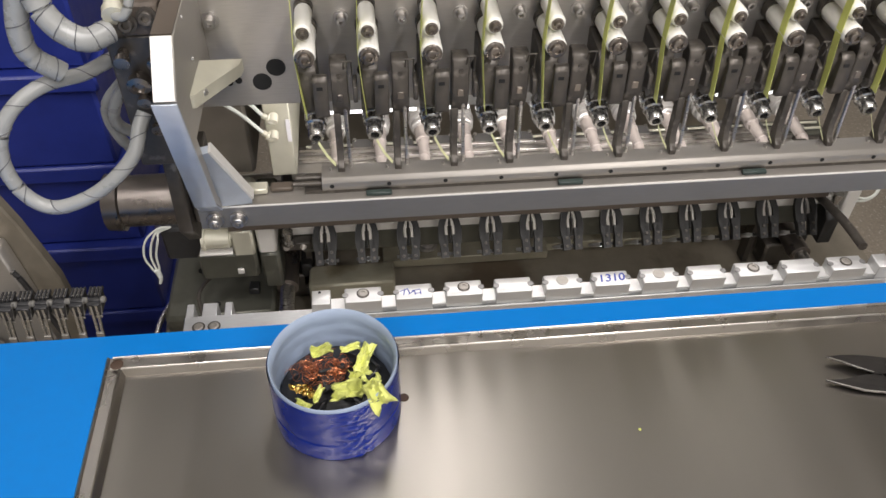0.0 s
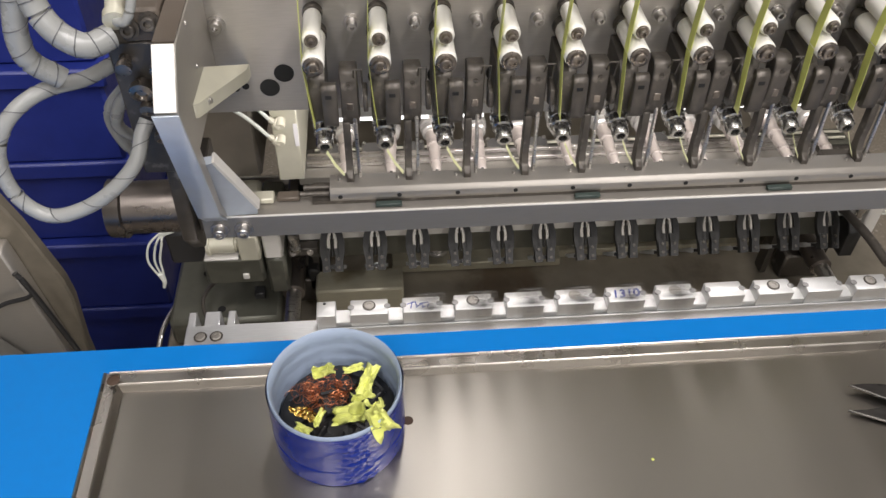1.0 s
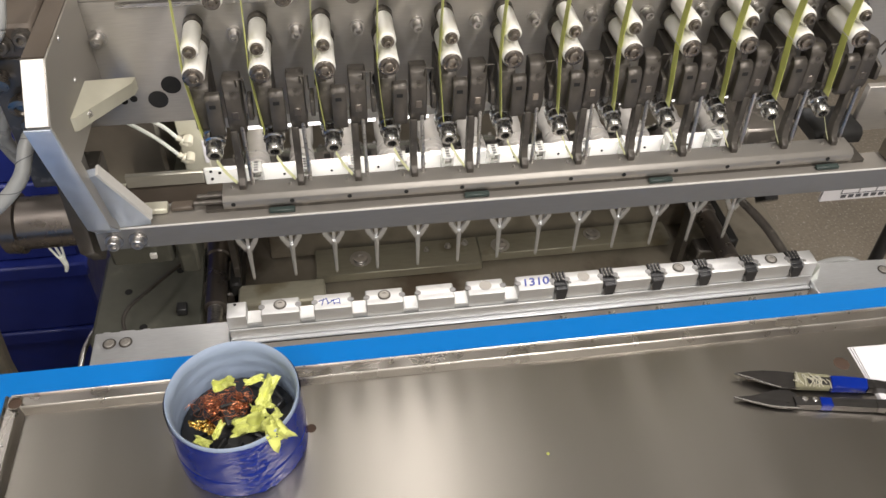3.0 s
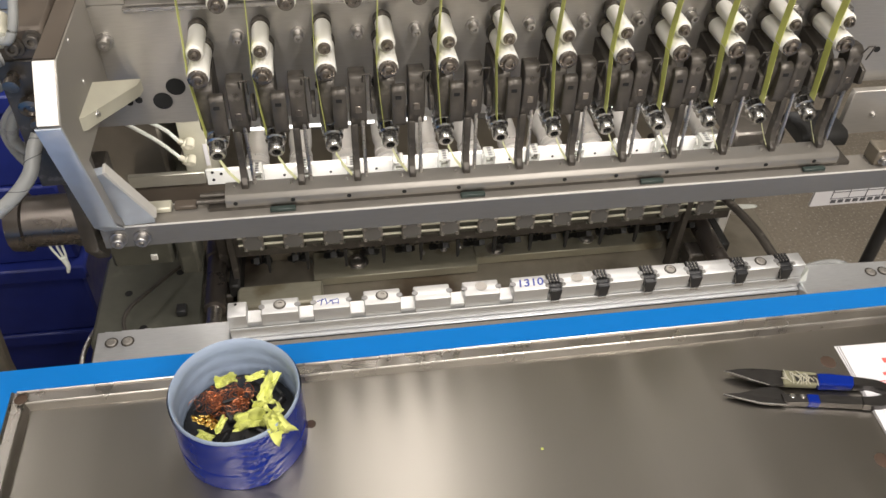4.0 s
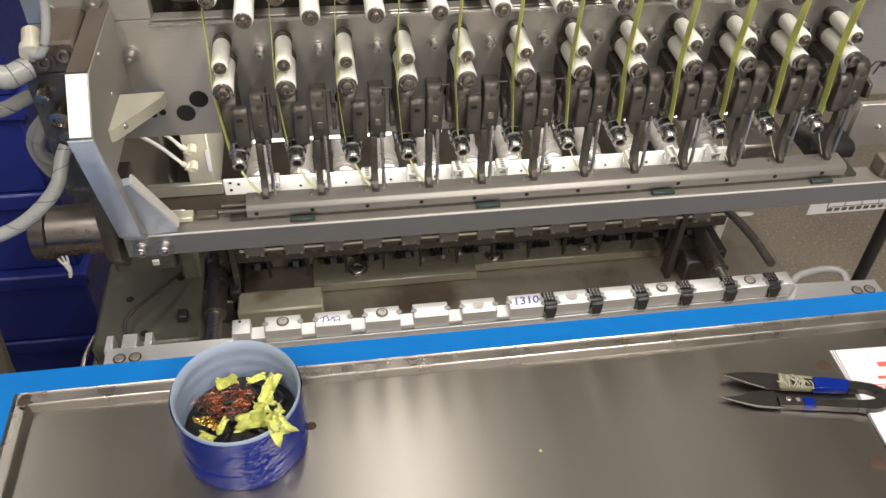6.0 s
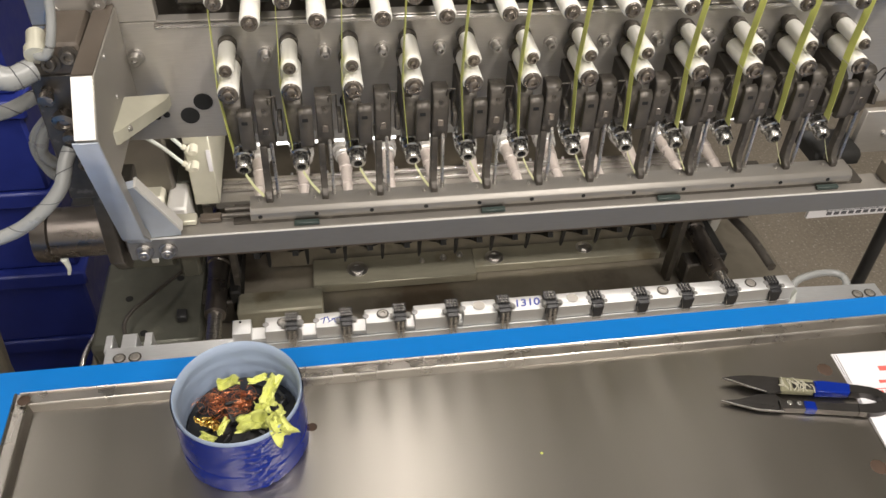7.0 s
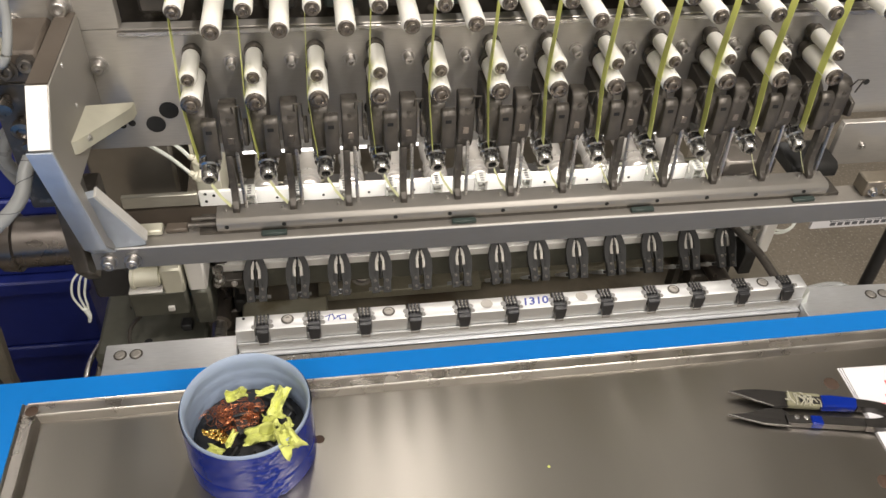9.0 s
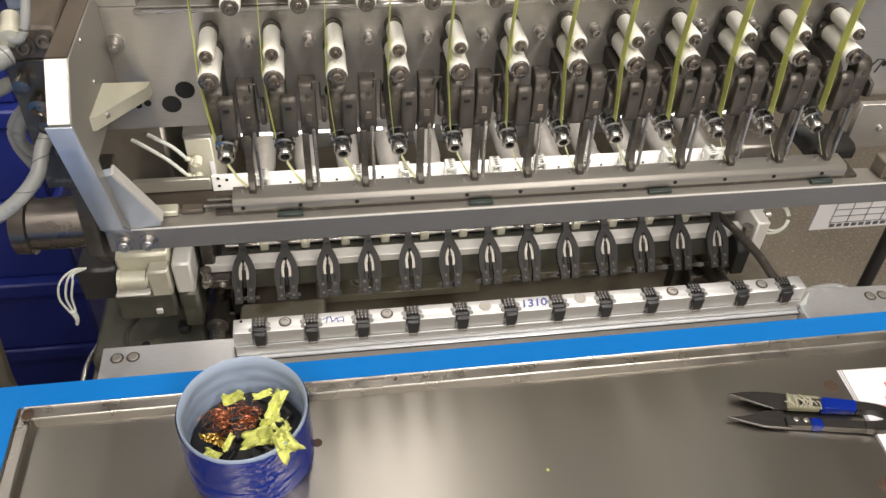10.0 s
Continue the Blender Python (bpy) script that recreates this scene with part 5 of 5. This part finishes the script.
BM = bobbin_meshes()
BOBBINS, FINGERS = [], []
for i in range(N):
    b = thing("bobbin", "small black plastic bobbin with fine metal leads, on the white fixture", "bobbin", "bobbins on the fixture")
    part("bobbin_body", BM[0], BLACK, b)
    part("bobbin_teeth", BM[1], BLACK, b)
    part("bobbin_knob", BM[2], DARK, b)
    part("lead_comb", BM[3], SCREW, b, "fine metal leads")["kind"] = "stuff"
    BOBBINS.append(b)
fing = bmesh.new()
for sx in (-1, 1):
    bm_tube([(sx * 0.0019, -0.0092, -0.0015), (sx * 0.0019, -0.0098, -0.006), (sx * 0.0016, -0.0150, -0.026), (sx * 0.0012, -0.0190, -0.060)], 0, bm=fing, flat=(0.0017, 0.0020, (1, 0, 0)))
fing_me = mesh_of("prong", fing, CHROME)
foot_me = mesh_of("finger_foot", bm_box(-0.0032, 0.0032, -0.0215, -0.0165, -0.078, -0.058, 0.0006), ALU)
tip_me = mesh_of("prong_tip", bm_prism([(-0.0150, -0.024), (-0.0172, -0.024), (-0.0186, -0.040), (-0.0166, -0.040)], "x", -0.0026, 0.0026, 0.0003), BAR)
for i in range(6):
    f = thing("loading_finger", "bright two-pronged steel loading finger", "loading finger", "loading fingers")
    part("prong", fing_me, CHROME, f)
    part("finger_foot", foot_me, ALU, f)
    part("prong_tip", tip_me, BAR, f)
    FINGERS.append(f)

# ---- round the machine ----
def build_crates():
    zs = (0.0, 0.145, 0.29, 0.435, 0.58, 0.725)
    for col, (x0, x1) in enumerate(((-0.86, -0.315),)):
        for k, z in enumerate(zs):
            c = thing("storage_crate", "dark blue plastic storage crate in a tall stack", "crate", "crate stack", at=pose(0, 0.0, z))
            y0 = 0.42 + 0.006 * (k % 2)
            part("crate_body", bm_box(x0 + 0.01, x1 - 0.01, y0 + 0.01, y0 + 0.40, 0.0, 0.118, 0.004), CRATE, c)
            part("crate_rim", bm_box(x0, x1, y0, y0 + 0.41, 0.1185, 0.1445, 0.003), CRATE, c)
            part("label_holder", bm_box(x0 + 0.16, x0 + 0.30, y0 + 0.006, y0 + 0.0098, 0.03, 0.09, 0.001), CRATE, c)


build_crates()


def build_neighbour():
    m = thing("grey_stand", "pale grey sloping steel machine stand with black cables", "machine stand")
    part("stand_column", bm_prism([(-0.60, 0.0), (-0.313, 0.0), (-0.3095, 0.5756), (-0.3030, 0.645), (-0.3046, 0.673), (-0.3123, 0.709), (-0.3207, 0.7464), (-0.3303, 0.777), (-0.345, 0.82), (-0.60, 0.84)], "y", 0.122, 0.136, 0.002), BASE, m)
    part("stand_face", bm_prism([(-0.60, 0.0), (-0.312, 0.0), (-0.322, 0.60), (-0.336, 0.735), (-0.60, 0.76)], "y", 0.100, 0.1215, 0.002), PLATE, m, "pale grey front plate")
    part("stand_box", bm_prism([(-0.60, 0.0), (-0.335, 0.0), (-0.335, 0.555), (-0.385, 0.640), (-0.60, 0.66)], "y", 0.045, 0.098, 0.003), GREYBOX, m, "dark grey switch box")
    part("black_cable", bm_tube(smooth_path([(-0.329, 0.094, 0.715), (-0.3227, 0.093, 0.698), (-0.311, 0.093, 0.635), (-0.301, 0.093, 0.565), (-0.296, 0.093, 0.45), (-0.297, 0.093, 0.0)], 8), 0.0028, 8), BLACK, m)
    part("black_cable", bm_tube(smooth_path([(-0.320, 0.092, 0.690), (-0.328, 0.092, 0.683), (-0.351, 0.092, 0.676), (-0.375, 0.09, 0.662)], 8), 0.0022, 8), BLACK, m)
    # paper chart on a little stand beside the machine
    s = thing("chart_stand", "white printed chart on a thin black stand", "chart stand")
    part("board", bm_box(0.665, 0.90, 0.246, 0.25, 0.60, 0.652), PAPER, s, "white card")
    part("stand_leg", bm_rod((0.835, 0.27, 0.0), (0.80, 0.256, 0.62), 0.009, 12), BLACK, s, "black leg")
    part("stand_foot", bm_box(0.72, 0.95, 0.2, 0.36, 0, 0.012, 0.003), BLACK, s)
    for k in range(4):
        part("chart_line", bm_box(0.69, 0.89, 0.2452, 0.2458, 0.611 + k * 0.011, 0.6116 + k * 0.011), GREY_INK, s)
    for k in range(9):
        part("chart_line", bm_box(0.69 + k * 0.024, 0.6906 + k * 0.024, 0.2446, 0.2451, 0.611, 0.644), GREY_INK, s)
    for k in range(12):
        part("print_bar", bm_box(0.692 + k * 0.0105, 0.699 + k * 0.0105, 0.2452, 0.2458, 0.604, 0.609), GREY_INK, s, "row of dark printed marks")

build_neighbour()


# ---- what moves ----
HEAD_ROWS = [
    (0.0, 0.0035, -0.006, -0.0036), (0.5, 0.0039, -0.0055, -0.0052), (1.0, 0.005, -0.006, -0.0031), (1.3, 0.0058, -0.006, -0.0015), (1.5, 0.0063, -0.0055, -0.0012),
    (2.0, 0.003, -0.0008, -0.0033), (2.5, 0.0031, -0.0011, -0.0029), (3.0, -0.0004, -0.0014, 0.0002), (4.5, 0.0002, 0.0028, -0.0002), (5.0, 0.0002, 0.0035, -0.0005),
    (5.5, 0, 0, 0), (5.7, 0.0, 0, 0), (6.0, 0.0127, 0.0005, -0.0057), (7.5, 0.0145, -0.0041, -0.0058), (7.8, 0.0144, -0.0041, -0.0058), (8.0, 0.0144, -0.0041, -0.0015),
    (8.5, 0.0145, -0.0043, -0.0015), (8.6, 0.0145, -0.0043, -0.0015), (8.8, -0.0139, -0.0047, -0.0009), (9.0, -0.0139, -0.0047, -0.0009), (9.1, -0.012, -0.003, -0.002), (9.3, 0.0007, 0.0027, -0.0071), (9.6, 0.0007, 0.0027, -0.0071), (9.8, 0.0006, 0.0021, 0.010), (10.0, 0.0006, 0.0021, 0.012)]
FIX_ROWS = [
    (0.0, -0.0012, -0.0028, 0.0034), (1.72, -0.0012, -0.0028, 0.0034), (1.92, -0.0001, -0.0024, 0.0178), (4.62, -0.0001, -0.0024, 0.0178), (4.82, 0, 0, 0),
    (7.80, 0, 0, 0), (7.97, -0.0002, -0.0012, 0.0172), (10.0, -0.0002, -0.0012, 0.0172)]
GRIP_ROWS = [
    # seconds, x, y, z, turn
    (0.0, 0, 0, 0, 0), (2.52, 0, 0, 0, 0), (2.62, 0, 0.0, 0.026, -16), (2.7, 0, 0, 0.032, -31), (2.82, 0, 0, 0.032, -31), (2.9, 0, 0.003, 0.020, -38), (3.0, 0, 0, -0.012, -46), (3.1, 0, -0.018, -0.020, -46), (3.25, 0, -0.024, -0.024, -42), (3.5, 0, 0.02, -0.01, 15), (3.8, 0, 0, 0, 80), (4.1, 0, 0, 0, 90),
    (6.2, 0, 0, 0, 90), (6.9, 0, 0.004, 0.010, 98), (7.9, 0, 0.004, 0.010, 98), (8.0, 0, 0.004, 0.006, 92), (8.08, 0, 0.004, 0.004, 88), (8.13, 0, 0.0, -0.01, 24), (8.2, 0, -0.024, -0.022, -40), (8.3, 0, -0.018, -0.020, -46), (8.36, 0, -0.006, 0.012, -40), (8.42, 0, 0, 0.034, -32), (8.5, 0, 0, 0.036, -30), (8.62, 0, 0, 0.036, -30), (8.7, 0, 0, 0.014, -6), (8.8, 0, 0, 0, 0),
    (9.05, 0, 0, 0, 0), (9.3, 0.002, 0, 0, 0), (9.72, 0.002, 0, 0, 0), (9.9, -0.0085, 0.0, 0.003, 0), (10.0, -0.0085, 0, 0.003, 0)]
BEAM_ROWS = [(0.0, -0.050), (1.30, -0.050), (1.42, 0.0), (6.4, 0.0), (6.7, -0.050), (7.90, -0.050), (8.0, 0.0), (10.0, 0.0)]
# fingers: seconds, x of the first, pitch, y, z of the bobbin seat
FING_ROWS = [
    (0.0, -0.2642, 0.0127, -0.040, 0.815), (0.2, -0.2640, 0.0127, -0.040, 0.815), (0.3, -0.251, 0.0127, -0.040, 0.813), (0.4, -0.258, 0.0127, -0.040, 0.811), (0.5, -0.253, 0.035, -0.040, 0.810), (0.6, -0.257, 0.037, -0.040, 0.808), (0.7, -0.221, 0.037, -0.040, 0.802), (0.8, -0.200, 0.037, -0.040, 0.794), (1.2, 0.2455, 0.040, -0.0395, 0.802), (1.4, 0.2345, 0.040, -0.0395, 0.802), (1.5, 0.2315, 0.040, -0.0395, 0.802), (1.6, 0.2240, 0.040, -0.0395, 0.799), (1.72, 0.2205, 0.040, -0.0395, 0.7960),
    (1.92, 0.2205, 0.040, -0.0388, 0.8092), (2.6, 0.2205, 0.040, -0.0388, 0.8092), (2.8, 0.2205, 0.040, -0.0460, 0.803), (3.0, 0.2205, 0.040, -0.0520, 0.792), (3.2, 0.350, 0.0127, -0.054, 0.795), (3.5, 0.30, 0.0127, -0.056, 0.750), (4.4, -0.2642, 0.0127, -0.044, 0.750),
    (6.4, -0.2642, 0.0127, -0.044, 0.750), (6.7, -0.12, 0.038, -0.0395, 0.790), (7.2, 0.0300, 0.040, -0.0395, 0.7986), (7.4, -0.0055, 0.040, -0.0395, 0.7986), (7.5, -0.0085, 0.040, -0.0395, 0.7986), (7.62, -0.0195, 0.040, -0.0395, 0.7926), (7.80, -0.0195, 0.040, -0.0395, 0.7926), (7.97, -0.0195, 0.040, -0.0388, 0.8092),
    (8.4, -0.0195, 0.040, -0.0388, 0.8092), (8.7, -0.0195, 0.040, -0.0500, 0.798), (8.85, -0.0195, 0.030, -0.053, 0.796), (9.0, -0.0245, 0.0127, -0.054, 0.797), (9.2, -0.06, 0.0127, -0.054, 0.786), (9.5, -0.2642, 0.0127, -0.044, 0.750), (10.0, -0.2642, 0.0127, -0.044, 0.750)]


# the fingers fan out one after the other
SPREAD = {0.3: (-0.251, -0.2426, -0.234, -0.2228, -0.197, -0.158), 0.4: (-0.258, -0.248, -0.238, -0.193, -0.159, -0.122),
          0.5: (-0.253, -0.239, -0.211, -0.174, -0.141, -0.104)}


def finger_rows(i, lo=0.0, hi=10.0):
    return [(t, pose(SPREAD[t][i] if t in SPREAD else x + i * p, y, z)) for t, x, p, y, z in FING_ROWS if lo <= t <= hi]


def at_time(rows, t):
    """The row at t, straight between its neighbours."""
    for a, b in zip(rows, rows[1:]):
        if a[0] <= t <= b[0]:
            u = (t - a[0]) / (b[0] - a[0])
            return [p + (q - p) * u for p, q in zip(a[1:], b[1:])]
    return list(rows[-1][1:])


def motions():
    walk(HEAD, [(t, pose(x, y, z)) for t, x, y, z in HEAD_ROWS])
    walk(FIXTURE, [(t, pose(x, FY + y, FZ + z)) for t, x, y, z in FIX_ROWS])
    walk(GRIPPERS, [(t, pose(x, GY + y, GZ + z, a)) for t, x, y, z, a in GRIP_ROWS])
    walk(ACTUATOR, [(t, pose(x, GY, GZ + max(z, 0) * 0.3 + 0.050 * min(1.0, abs(a) / 30))) for t, x, y, z, a in GRIP_ROWS])
    times = sorted({r[0] for r in HEAD_ROWS} | {r[0] for r in BEAM_ROWS})
    rows = []
    for t in times:
        x, y, z = at_time(HEAD_ROWS, t)
        rows.append((t, pose(x, y, z - 0.0145 + at_time(BEAM_ROWS, t)[0])))
    walk(BEAM, rows)
    walk(SPINDLES, [(t, pose(0, -0.030 * (1 + z / 0.050), 0)) for t, z in BEAM_ROWS])
    for i, f in enumerate(FINGERS):
        walk(f, finger_rows(i))
    for i, b in enumerate(BOBBINS):
        drop = 2.6 if i >= 6 else 8.4
        k = i % 6
        rows = []
        if i >= 6:
            rows = finger_rows(k, 0.0, drop)
        else:
            rows = finger_rows(k, 4.4, drop)
            rows = [(0.0, rows[0][1])] + rows
        rows += [(t, pose(-0.0195 + i * P + x, FY + y - 0.0012, FZ + z - 0.0011)) for t, x, y, z in FIX_ROWS if t > drop]
        walk(b, rows)


motions()
